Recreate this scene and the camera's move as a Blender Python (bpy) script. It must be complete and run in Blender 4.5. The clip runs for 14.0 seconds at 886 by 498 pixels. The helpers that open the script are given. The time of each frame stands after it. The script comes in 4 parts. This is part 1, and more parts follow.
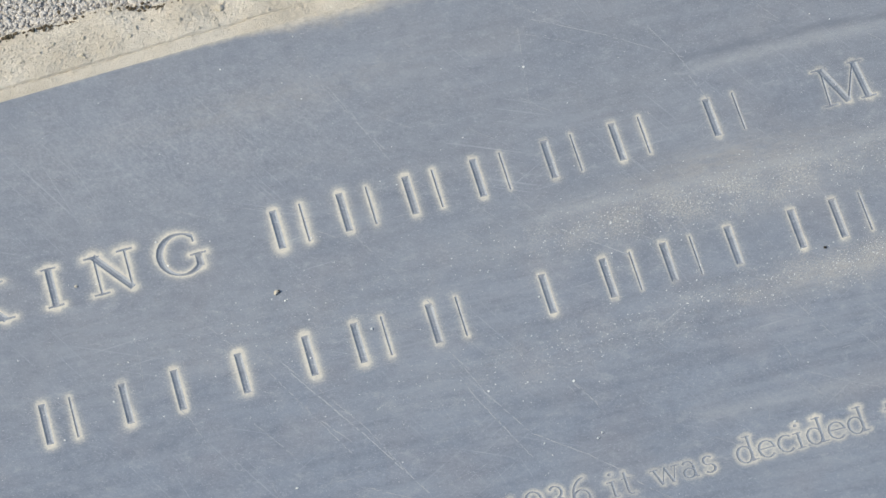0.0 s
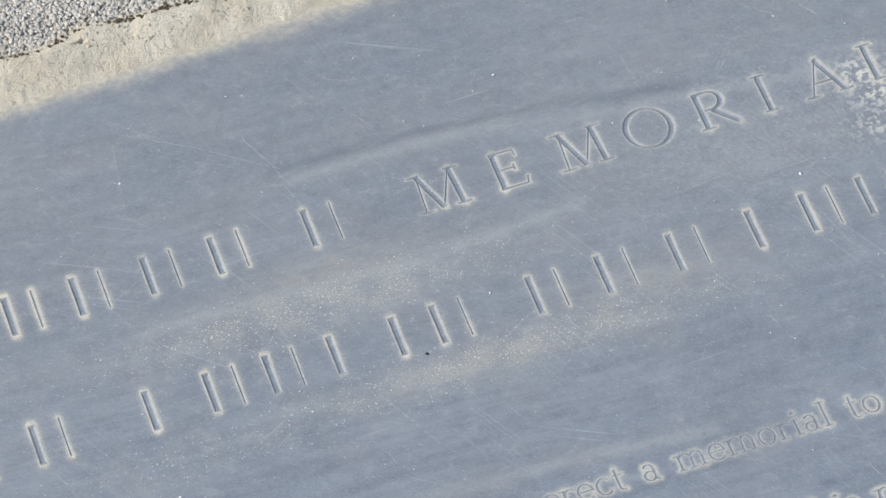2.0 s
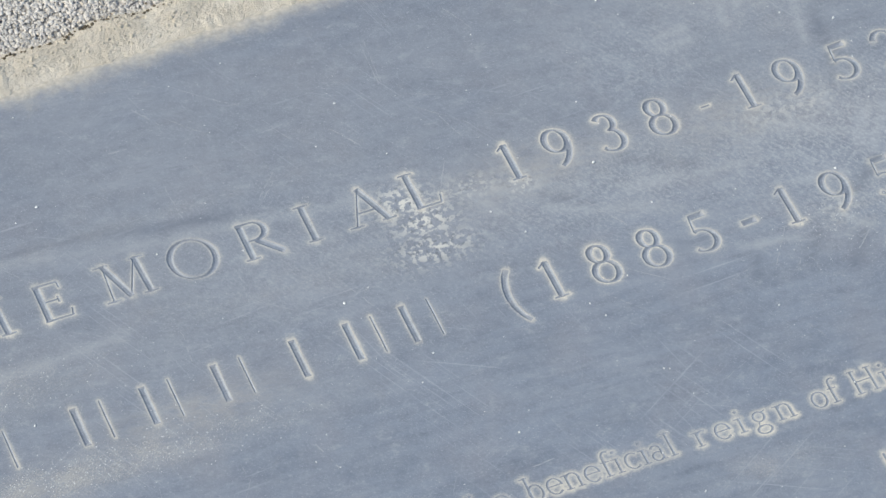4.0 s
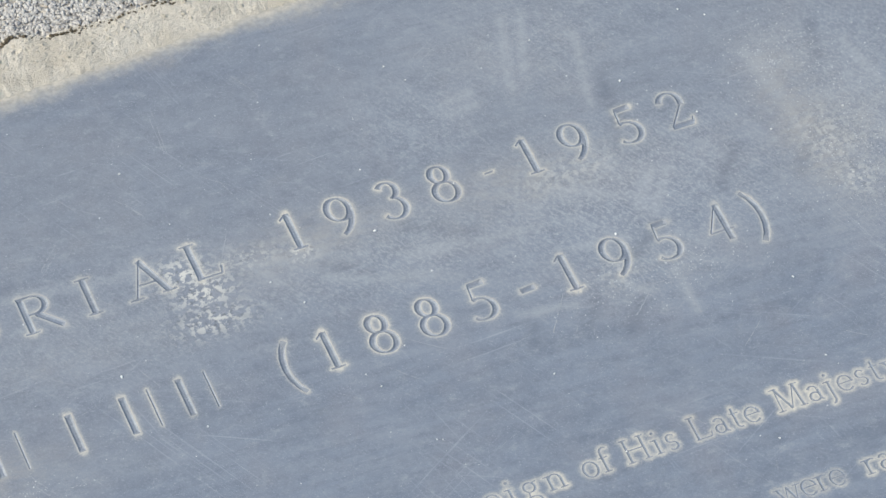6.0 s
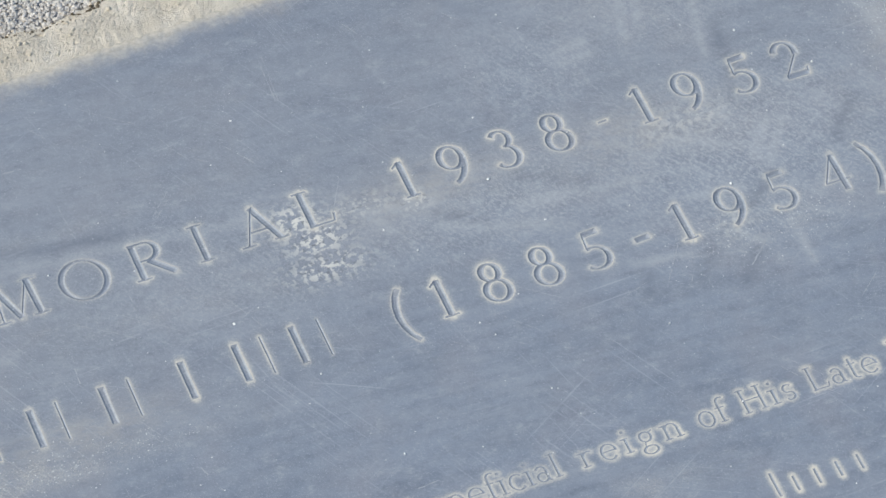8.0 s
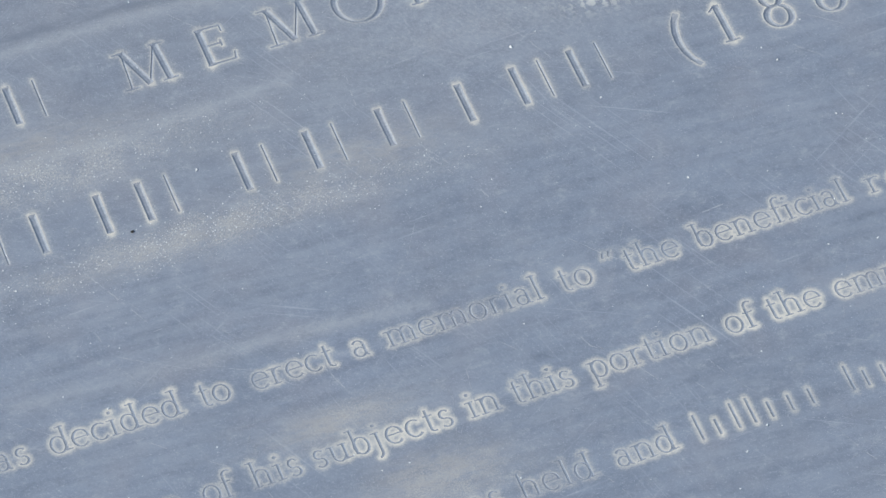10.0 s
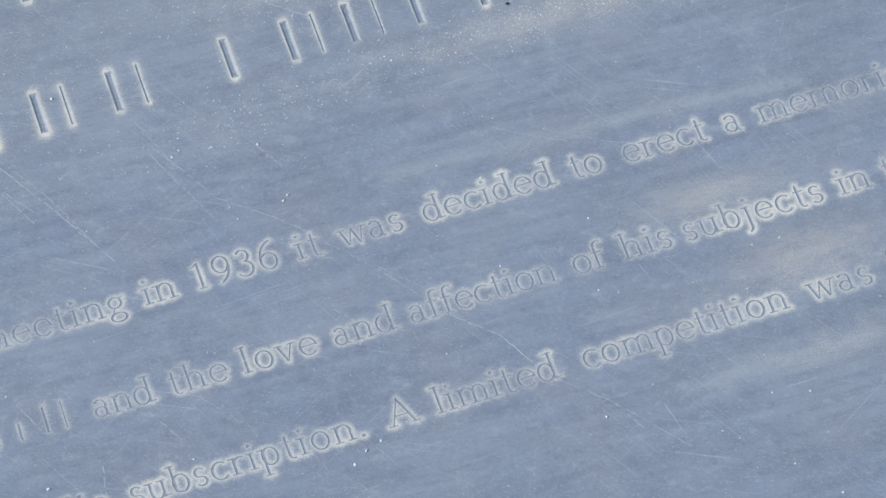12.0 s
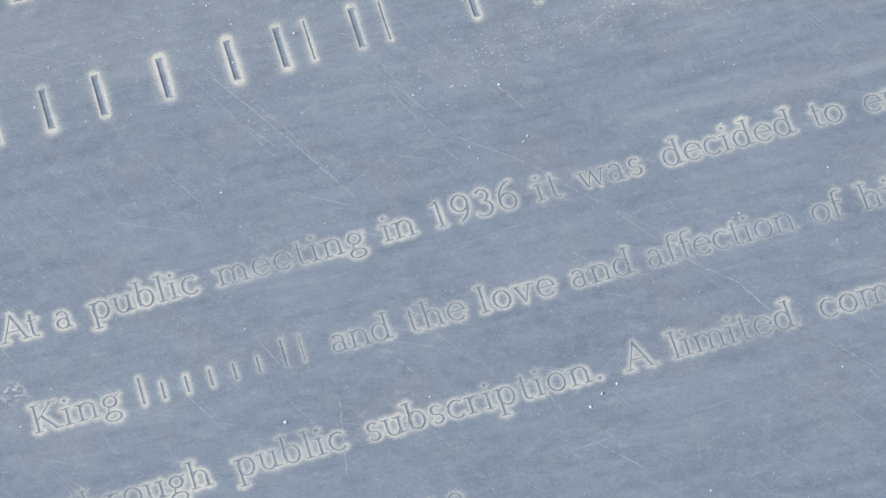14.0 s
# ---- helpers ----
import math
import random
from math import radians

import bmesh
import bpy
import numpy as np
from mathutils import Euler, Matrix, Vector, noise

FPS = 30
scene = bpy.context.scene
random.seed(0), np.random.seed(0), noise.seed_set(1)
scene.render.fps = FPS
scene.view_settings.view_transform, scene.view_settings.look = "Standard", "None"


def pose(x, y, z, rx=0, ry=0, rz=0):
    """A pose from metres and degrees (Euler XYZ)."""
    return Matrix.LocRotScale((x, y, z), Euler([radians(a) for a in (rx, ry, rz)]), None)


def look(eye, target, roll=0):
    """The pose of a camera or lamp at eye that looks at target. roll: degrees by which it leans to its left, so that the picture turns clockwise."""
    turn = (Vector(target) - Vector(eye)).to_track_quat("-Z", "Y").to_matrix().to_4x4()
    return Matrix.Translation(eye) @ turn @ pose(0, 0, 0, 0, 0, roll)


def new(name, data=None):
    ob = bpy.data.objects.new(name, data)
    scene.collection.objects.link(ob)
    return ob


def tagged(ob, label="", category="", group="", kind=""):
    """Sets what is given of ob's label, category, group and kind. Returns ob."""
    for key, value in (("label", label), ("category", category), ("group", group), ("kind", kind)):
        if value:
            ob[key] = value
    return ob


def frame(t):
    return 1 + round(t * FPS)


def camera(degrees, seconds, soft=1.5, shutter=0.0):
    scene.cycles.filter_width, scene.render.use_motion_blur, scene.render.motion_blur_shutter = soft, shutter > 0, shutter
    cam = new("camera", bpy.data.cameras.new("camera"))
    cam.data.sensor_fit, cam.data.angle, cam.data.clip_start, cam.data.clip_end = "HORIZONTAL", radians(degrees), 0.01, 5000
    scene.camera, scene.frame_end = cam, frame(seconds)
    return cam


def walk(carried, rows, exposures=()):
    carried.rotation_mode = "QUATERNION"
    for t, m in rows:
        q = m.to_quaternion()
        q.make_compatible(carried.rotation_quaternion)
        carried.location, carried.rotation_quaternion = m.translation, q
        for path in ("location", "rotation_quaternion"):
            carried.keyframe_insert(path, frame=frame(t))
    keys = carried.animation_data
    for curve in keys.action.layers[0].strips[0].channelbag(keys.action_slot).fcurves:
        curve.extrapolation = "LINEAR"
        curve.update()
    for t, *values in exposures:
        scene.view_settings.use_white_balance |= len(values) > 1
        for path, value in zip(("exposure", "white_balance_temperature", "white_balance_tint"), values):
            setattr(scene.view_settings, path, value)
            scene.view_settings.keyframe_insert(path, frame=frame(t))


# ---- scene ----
cam = camera(11.811, 14.0)
PATH = [
    (0, (0.03090, -1.32127, 1.85253), (0.17878, -0.17746, 0.21857), -8.510),
    (0.5, (0.02879, -1.32237, 1.84986), (0.21884, -0.18046, 0.21893), -7.289),
    (1, (0.03619, -1.31932, 1.85095), (0.26931, -0.18454, 0.22063), -6.005),
    (1.5, (0.03699, -1.31252, 1.85439), (0.32218, -0.18530, 0.22711), -4.438),
    (2, (0.04391, -1.31928, 1.85225), (0.37297, -0.18839, 0.23583), -3.379),
    (2.5, (0.04271, -1.31983, 1.85449), (0.43448, -0.20290, 0.24235), -1.202),
    (3, (0.04652, -1.32863, 1.84792), (0.49893, -0.21685, 0.24815), 0.803),
    (3.5, (0.04431, -1.32147, 1.85338), (0.54858, -0.22162, 0.26089), 2.919),
    (4, (0.04799, -1.32473, 1.85258), (0.58862, -0.22062, 0.27503), 3.947),
    (4.2, (0.04470, -1.32438, 1.85380), (0.60243, -0.22138, 0.28143), 4.528),
    (6.3, (0.21956, -1.34753, 1.91778), (0.72229, -0.25353, 0.32078), 2.186),
    (6.5, (0.22161, -1.35102, 1.91265), (0.72301, -0.25179, 0.31882), 2.058),
    (7, (0.22521, -1.33942, 1.91476), (0.71692, -0.24311, 0.31591), 1.999),
    (7.2, (0.22372, -1.33931, 1.91511), (0.70768, -0.24067, 0.31549), 1.682),
    (9.3, (0.06564, -1.32106, 1.81116), (0.55158, -0.23481, 0.20369), 2.408),
    (9.5, (0.06363, -1.32746, 1.80685), (0.53387, -0.24305, 0.19349), 1.881),
    (10, (0.06239, -1.33198, 1.80609), (0.49190, -0.26411, 0.17049), 0.692),
    (10.5, (0.05883, -1.33811, 1.80729), (0.45139, -0.27972, 0.15632), -0.410),
    (11, (0.05597, -1.33785, 1.81030), (0.40245, -0.28367, 0.14637), -1.978),
    (11.5, (0.04059, -1.33542, 1.81548), (0.34500, -0.28910, 0.13841), -3.127),
    (12, (0.03729, -1.34522, 1.81143), (0.29339, -0.29723, 0.12735), -4.944),
    (12.5, (0.02177, -1.34167, 1.81567), (0.26216, -0.30469, 0.12248), -5.064),
    (13, (0.01204, -1.33625, 1.81868), (0.23648, -0.30307, 0.12099), -5.294),
    (13.5, (0.01105, -1.33825, 1.81995), (0.20654, -0.30032, 0.12158), -6.489),
    (14, (0.00033, -1.32943, 1.82648), (0.17598, -0.29020, 0.12673), -6.830),
]
walk(cam, [(t, look(eye, target, roll)) for t, eye, target, roll in PATH],
     [(0, 0.43, 6450, 7.5), (3, 0.44, 6270, 7.5), (6.5, 0.43, 6180, 7.5), (9.5, 0.38, 5960, 8), (10.3, 0.38, 5880, 8), (11, 0.49, 5840, 8), (11.5, 0.48, 5800, 8), (12, 0.42, 5740, 8), (13, 0.36, 5700, 7), (13.5, 0.46, 5670, 6.5), (14, 0.47, 6020, 7)])

# ---- daylight: low warm sun and clear blue sky ----
SUN_WAY = Vector((-0.80, 0.12, 0.58)).normalized()
world = bpy.data.worlds.new("world")
scene.world = world
world.use_nodes = True
wn = world.node_tree
sky = wn.nodes.new("ShaderNodeTexSky")
sky.sky_type = "NISHITA"
sky.sun_disc = False
sky.sun_elevation = math.asin(SUN_WAY.z)
sky.sun_rotation = math.atan2(SUN_WAY.x, SUN_WAY.y)
wn.links.new(sky.outputs[0], wn.nodes["Background"].inputs[0])
wn.nodes["Background"].inputs[1].default_value = 0.12
sun = new("sun", bpy.data.lights.new("sun", "SUN"))
sun.data.energy, sun.data.angle, sun.data.color = 3.0, radians(0.6), (1.0, 0.93, 0.80)
sun.matrix_world = look(SUN_WAY * 20, (0, 0, 0))


# ---- materials ----
class Nodes:
    """Short hand for building one node material."""

    def __init__(self, name):
        self.mat = bpy.data.materials.new(name)
        self.mat.use_nodes = True
        self.tree = self.mat.node_tree
        self.bsdf = self.tree.nodes["Principled BSDF"]

    def put(self, socket, value):
        if isinstance(value, bpy.types.NodeSocket):
            self.tree.links.new(value, socket)
        else:
            socket.default_value = value

    def node(self, kind, **sockets):
        n = self.tree.nodes.new("ShaderNode" + kind)
        for key, value in sockets.items():
            self.put(n.inputs[key.replace("_", " ")], value)
        return n

    def place(self, scale=(1, 1, 1), turn=0.0):
        c = self.node("TexCoord")
        r = self.node("Mapping", Vector=c.outputs["Object"], Rotation=(0, 0, radians(turn)))
        m = self.node("Mapping", Vector=r.outputs[0], Scale=scale)
        return m.outputs[0]

    def noise(self, vector, scale, detail=4.0, rough=0.55):
        return self.node("TexNoise", Vector=vector, Scale=scale, Detail=detail, Roughness=rough).outputs["Fac"]

    def ramp(self, fac, low, high, a=0.0, b=1.0):
        n = self.node("MapRange", Value=fac)
        n.interpolation_type = "SMOOTHSTEP"
        for key, value in (("From Min", low), ("From Max", high), ("To Min", a), ("To Max", b)):
            n.inputs[key].default_value = value
        return n.outputs[0]

    def math(self, op, a, b):
        n = self.tree.nodes.new("ShaderNodeMath")
        n.operation = op
        self.put(n.inputs[0], a), self.put(n.inputs[1], b)
        return n.outputs[0]

    def mix(self, fac, a, b):
        n = self.tree.nodes.new("ShaderNodeMix")
        n.data_type = "RGBA"
        self.put(n.inputs["Factor"], fac), self.put(n.inputs[6], a), self.put(n.inputs[7], b)
        return n.outputs[2]

    def attr(self, name):
        n = self.node("Attribute")
        n.attribute_name = name
        return n.outputs["Fac"]

    def bump(self, height, strength, distance):
        n = self.node("Bump", Height=height, Strength=strength, Distance=distance)
        return n.outputs[0]

    def set(self, **sockets):
        for key, value in sockets.items():
            self.put(self.bsdf.inputs[key.replace("_", " ")], value)
        return self.mat


def rgb(r, g, b):
    return (r, g, b, 1.0)


STONE_B = rgb(0.231, 0.257, 0.296)
PALE_DUST = rgb(0.69, 0.625, 0.50)


def slate_material(name, carved=False):
    """Honed blue-grey slate with smears along the lettering, hair scratches and pale dust."""
    n = Nodes(name)
    flat = n.place()
    smear = n.noise(n.place((1.6, 14, 1), 2), 9, 5, 0.6)
    cloud = n.noise(flat, 16, 5, 0.62)
    grain = n.noise(flat, 900, 3, 0.7)
    mottle = n.noise(flat, 130, 6, 0.72)
    blotch = n.noise(n.place((1, 1.5, 1), 20), 42, 5, 0.68)
    tone = n.math("ADD", n.math("MULTIPLY", smear, 0.50), n.math("ADD", n.math("MULTIPLY", cloud, 0.28), n.math("MULTIPLY", blotch, 0.22)))
    col = n.mix(n.ramp(tone, 0.36, 0.62), rgb(0.172, 0.192, 0.225), STONE_B)
    col = n.mix(n.ramp(n.noise(flat, 22, 4, 0.6), 0.45, 0.70, 0.0, 0.40), col, rgb(0.262, 0.252, 0.262))
    if not carved:
        # greyer weathering towards the head, pale rub marks
        col = n.mix(n.math("MULTIPLY", n.attr("weathered"), n.ramp(cloud, 0.3, 0.65, 0.35, 0.75)), col, rgb(0.242, 0.244, 0.250))
        col = n.mix(n.math("MULTIPLY", n.attr("bleached"), n.ramp(n.noise(n.place((1, 5, 1), -4), 30, 5, 0.7), 0.3, 0.6, 0.25, 0.90)), col, rgb(0.37, 0.375, 0.375))
    col = n.mix(n.ramp(mottle, 0.42, 0.72, 0.0, 0.42), col, rgb(0.295, 0.312, 0.335))
    col = n.mix(n.ramp(mottle, 0.30, 0.46, 0.16, 0.0), col, rgb(0.13, 0.15, 0.182))
    col = n.mix(n.ramp(grain, 0.52, 0.72, 0.0, 0.42), col, rgb(0.36, 0.375, 0.39))
    flake = n.noise(n.place((1, 1.4, 1), 35), 480, 5, 0.75)
    col = n.mix(n.ramp(flake, 0.55, 0.68, 0.0, 0.68), col, rgb(0.39, 0.40, 0.41))
    col = n.mix(n.ramp(flake, 0.32, 0.45, 0.36, 0.0), col, rgb(0.11, 0.125, 0.155))
    clot = n.noise(n.place((1, 1.5, 1), 12), 70, 8, 0.8)
    col = n.mix(n.ramp(clot, 0.53, 0.66, 0.0, 0.62), col, rgb(0.345, 0.355, 0.36))
    col = n.mix(n.ramp(clot, 0.34, 0.48, 0.46, 0.0), col, rgb(0.145, 0.16, 0.185))
    speck = n.noise(flat, 2300, 2, 0.6)
    col = n.mix(n.ramp(speck, 0.58, 0.72, 0.0, 0.36), col, rgb(0.46, 0.465, 0.47))
    col = n.mix(n.ramp(speck, 0.28, 0.44, 0.36, 0.0), col, rgb(0.11, 0.125, 0.155))
    fleck = n.math("MULTIPLY", n.ramp(n.noise(flat, 1100, 3, 0.6), 0.60, 0.70), n.ramp(n.noise(flat, 70, 5, 0.7), 0.40, 0.60, 0.25, 1.0))
    col = n.mix(n.math("MULTIPLY", fleck, 0.6), col, rgb(0.58, 0.58, 0.57))
    # worn patches, brushed streaks and hair scratches
    worn = n.math("MULTIPLY", n.ramp(n.noise(n.place((1, 2.2, 1), 14), 7, 6, 0.7), 0.44, 0.66), n.ramp(n.noise(n.place((1, 9, 1), 4), 24, 5, 0.7), 0.36, 0.62))
    col = n.mix(n.math("MULTIPLY", worn, 0.55), col, rgb(0.30, 0.315, 0.335))
    hair = None
    for turn, scale, low, wide in ((62, 9, 0.62, 90), (27, 7, 0.64, 80), (-3, 12, 0.65, 34), (75, 10, 0.64, 110), (-30, 8, 0.65, 90)):
        h = n.ramp(n.noise(n.place((1, wide, 1), turn), scale, 2, 0.5), low, low + 0.07)
        h = n.math("MULTIPLY", h, n.ramp(n.noise(n.place((1, 1, 1), turn), 11, 3), 0.46, 0.66))
        hair = h if hair is None else n.math("MAXIMUM", hair, h)
    col = n.mix(n.math("MULTIPLY", hair, 0.42), col, rgb(0.42, 0.43, 0.45))
    rough = n.ramp(n.math("ADD", n.math("MULTIPLY", smear, 0.5), n.math("MULTIPLY", mottle, 0.5)), 0.3, 0.7, 0.34, 0.52)
    if carved:
        col = n.mix(n.ramp(mottle, 0.40, 0.70, 0.0, 0.30), col, rgb(0.30, 0.295, 0.285))
        col = n.mix(n.math("MULTIPLY", n.attr("residue"), n.ramp(n.noise(flat, 420, 4, 0.75), 0.25, 0.70, 0.6, 1.0)), col, PALE_DUST)
        rough = 0.7
    else:
        powder = n.ramp(n.noise(flat, 420, 4, 0.75), 0.25, 0.70, 0.68, 1.0)
        fray = n.math("MULTIPLY", n.math("SUBTRACT", n.noise(flat, 900, 5, 0.8), 0.5), 1.1)
        res = n.math("MULTIPLY", n.ramp(n.math("ADD", n.attr("residue"), fray), 0.10, 1.05), powder)
        col = n.mix(res, col, PALE_DUST)
        # wiped swirls and dark rub marks
        wipe = n.math("MULTIPLY", n.attr("wiped"), n.ramp(n.noise(n.place((1.2, 7, 1), 58), 12, 5, 0.65), 0.42, 0.66))
        wipe = n.math("MAXIMUM", wipe, n.math("MULTIPLY", n.attr("wiped"), n.ramp(n.noise(n.place((1, 5, 1), 110), 14, 5, 0.65), 0.50, 0.68)))
        wipe = n.math("MULTIPLY", wipe, n.ramp(n.noise(flat, 170, 6, 0.75), 0.36, 0.60, 0.15, 1.0))
        col = n.mix(n.math("MULTIPLY", wipe, 0.85), col, rgb(0.35, 0.365, 0.38))
        scum = n.math("MULTIPLY", n.attr("wiped"), n.ramp(n.noise(n.place((1, 1.6, 1), 58), 330, 6, 0.8), 0.47, 0.60))
        col = n.mix(n.math("MULTIPLY", scum, 0.85), col, rgb(0.44, 0.445, 0.44))
        col = n.mix(n.math("MULTIPLY", n.attr("rubbed"), n.ramp(n.noise(n.place((1, 6, 1), -6), 40, 4, 0.7), 0.34, 0.58, 0.05, 0.52)), col, rgb(0.135, 0.15, 0.175))
        # drifts of sandy dust with bright grains
        sand = n.math("MULTIPLY", n.attr("dust"), n.ramp(n.noise(flat, 60, 5, 0.7), 0.30, 0.65, 0.15, 1.0))
        col = n.mix(n.math("MULTIPLY", sand, n.ramp(n.noise(flat, 1000, 4, 0.85), 0.44, 0.62, 0.08, 0.95)), col, rgb(0.54, 0.50, 0.42))
        col = n.mix(n.math("MULTIPLY", sand, n.ramp(n.noise(flat, 800, 3, 0.8), 0.32, 0.45, 0.5, 0.0)), col, rgb(0.16, 0.155, 0.15))
        film = n.math("MULTIPLY", n.attr("film"), n.ramp(n.noise(n.place((1, 2.5, 1), 6), 70, 7, 0.78), 0.34, 0.62, 0.05, 1.5))
        col = n.mix(film, col, rgb(0.40, 0.365, 0.315))
        # lime bloom beside the mortar and lime spots
        lime = n.ramp(n.math("ADD", n.attr("lime"), n.math("SUBTRACT", n.math("MULTIPLY", n.noise(flat, 60, 7, 0.72), 1.3), 0.65)), 0.08, 1.05)
        cake = n.mix(n.ramp(n.noise(flat, 300, 5, 0.75), 0.38, 0.62), rgb(0.45, 0.395, 0.305), rgb(0.62, 0.55, 0.435))
        col = n.mix(lime, col, cake)
        crust = n.math("MULTIPLY", n.attr("crust"), n.ramp(n.noise(flat, 250, 6, 0.62), 0.50, 0.56))
        col = n.mix(n.math("MULTIPLY", n.attr("crust"), n.ramp(n.noise(flat, 260, 4, 0.6), 0.36, 0.46, 0.8, 0.0)), col, rgb(0.13, 0.135, 0.14))
        col = n.mix(crust, col, rgb(0.64, 0.61, 0.53))
        pale = n.math("MAXIMUM", n.math("MAXIMUM", res, sand), n.math("MAXIMUM", lime, crust))
        rough = n.math("ADD", rough, n.math("MULTIPLY", pale, 0.35))
    height = n.math("ADD", n.math("MULTIPLY", grain, 0.5), n.math("MULTIPLY", mottle, 0.5))
    return n.set(Base_Color=col, Roughness=rough, Normal=n.bump(height, 0.25, 0.0003), Specular_IOR_Level=0.75)


def mortar_material():
    n = Nodes("lime_mortar")
    flat = n.place()
    a, b, c = n.noise(flat, 30, 5, 0.6), n.noise(flat, 260, 5, 0.7), n.noise(flat, 1100, 3, 0.7)
    col = n.mix(n.ramp(a, 0.35, 0.65), rgb(0.57, 0.495, 0.38), rgb(0.68, 0.605, 0.485))
    col = n.mix(n.ramp(b, 0.56, 0.70, 0.0, 0.45), col, rgb(0.40, 0.33, 0.24))
    col = n.mix(n.ramp(c, 0.30, 0.42, 0.5, 0.0), col, rgb(0.38, 0.32, 0.23))
    col = n.mix(n.ramp(c, 0.60, 0.75, 0.0, 0.45), col, rgb(0.70, 0.66, 0.57))
    return n.set(Base_Color=col, Roughness=0.92, Normal=n.bump(n.math("ADD", n.math("MULTIPLY", b, 0.6), c), 0.8, 0.0010))


def ground_material():
    n = Nodes("cement_matrix")
    flat = n.place()
    a, b = n.noise(flat, 8, 5, 0.6), n.noise(flat, 300, 4, 0.7)
    col = n.mix(n.ramp(b, 0.35, 0.65), rgb(0.40, 0.365, 0.315), rgb(0.56, 0.51, 0.44))
    col = n.mix(n.ramp(a, 0.4, 0.7, 0.0, 0.4), col, rgb(0.24, 0.23, 0.21))
    return n.set(Base_Color=col, Roughness=0.9, Normal=n.bump(b, 0.6, 0.002))


def chips_material():
    n = Nodes("granite_chips")
    rnd = n.tree.nodes.new("ShaderNodeNewGeometry").outputs["Random Per Island"]
    r = n.tree.nodes.new("ShaderNodeValToRGB")
    r.color_ramp.interpolation = "CONSTANT"
    stops = ((0.0, (0.38, 0.345, 0.30)), (0.12, (0.52, 0.475, 0.41)), (0.42, (0.62, 0.565, 0.49)), (0.76, (0.27, 0.25, 0.22)), (0.85, (0.50, 0.455, 0.39)), (0.95, (0.54, 0.46, 0.35)))
    for k, (p, c) in enumerate(stops):
        e = r.color_ramp.elements[k] if k < 2 else r.color_ramp.elements.new(p)
        e.position, e.color = p, (*c, 1)
    n.put(r.inputs[0], rnd)
    g = n.noise(n.place(), 900, 3, 0.7)
    col = n.mix(n.ramp(g, 0.45, 0.62, 0.0, 0.7), r.outputs[0], rgb(0.66, 0.62, 0.56))
    col = n.mix(n.ramp(g, 0.34, 0.46, 0.6, 0.0), col, rgb(0.34, 0.31, 0.265))
    return n.set(Base_Color=col, Roughness=0.8, Normal=n.bump(g, 0.6, 0.0008))


def plain_material(name, colour, rough, vary=0.25):
    n = Nodes(name)
    g = n.noise(n.place(), 600, 4, 0.7)
    dark = rgb(*(c * (1 - vary) for c in colour))
    return n.set(Base_Color=n.mix(g, dark, rgb(*colour)), Roughness=rough, Normal=n.bump(g, 0.3, 0.0003))


SLATE = slate_material("honed_slate")
CARVED = slate_material("carved_slate", True)
MORTAR = mortar_material()
GROUND = ground_material()
CHIPS = chips_material()
SCRATCH = plain_material("scratched_stone", (0.40, 0.41, 0.42), 0.7)
GRIT = plain_material("white_grit", (0.78, 0.77, 0.73), 0.5)
PEBBLE = plain_material("pale_pebble", (0.64, 0.56, 0.43), 0.8, 0.4)
# near-black, for a crumb and for a small stone's painted shadow
DARK = plain_material("crumb_and_shadow", (0.04, 0.035, 0.03), 0.9)
CREVICE = plain_material("brown_crumb", (0.13, 0.10, 0.06), 0.95, 0.4)


def mesh_of(name, verts, faces, material):
    me = bpy.data.meshes.new(name)
    me.from_pydata([tuple(map(float, v)) for v in verts], [], [tuple(map(int, f)) for f in faces])
    me.materials.append(material)
    return me


def part(name, me, parent, label=""):
    ob = new(name, me)
    ob.parent = parent
    return tagged(ob, label) if label else ob


# ---- the plan ----
X0, X1, Y0 = -0.14, 1.22, -0.46          # slab's ends and foot
GROUND_Z = -0.0035


def top_edge(x):
    """The slab's head runs slightly out of line with the lettering."""
    return 0.1469 + 0.036 * x


def mortar_edge(x):
    return 0.1845 + 0.003 * x + 0.008 / (1 + np.exp(-(x - 0.60) / 0.02)) + 0.015 * np.exp(-((x - 0.643) / 0.015) ** 2) + 0.0025 * np.sin(x * 47) + 0.0018 * np.sin(x * 113 + 1)


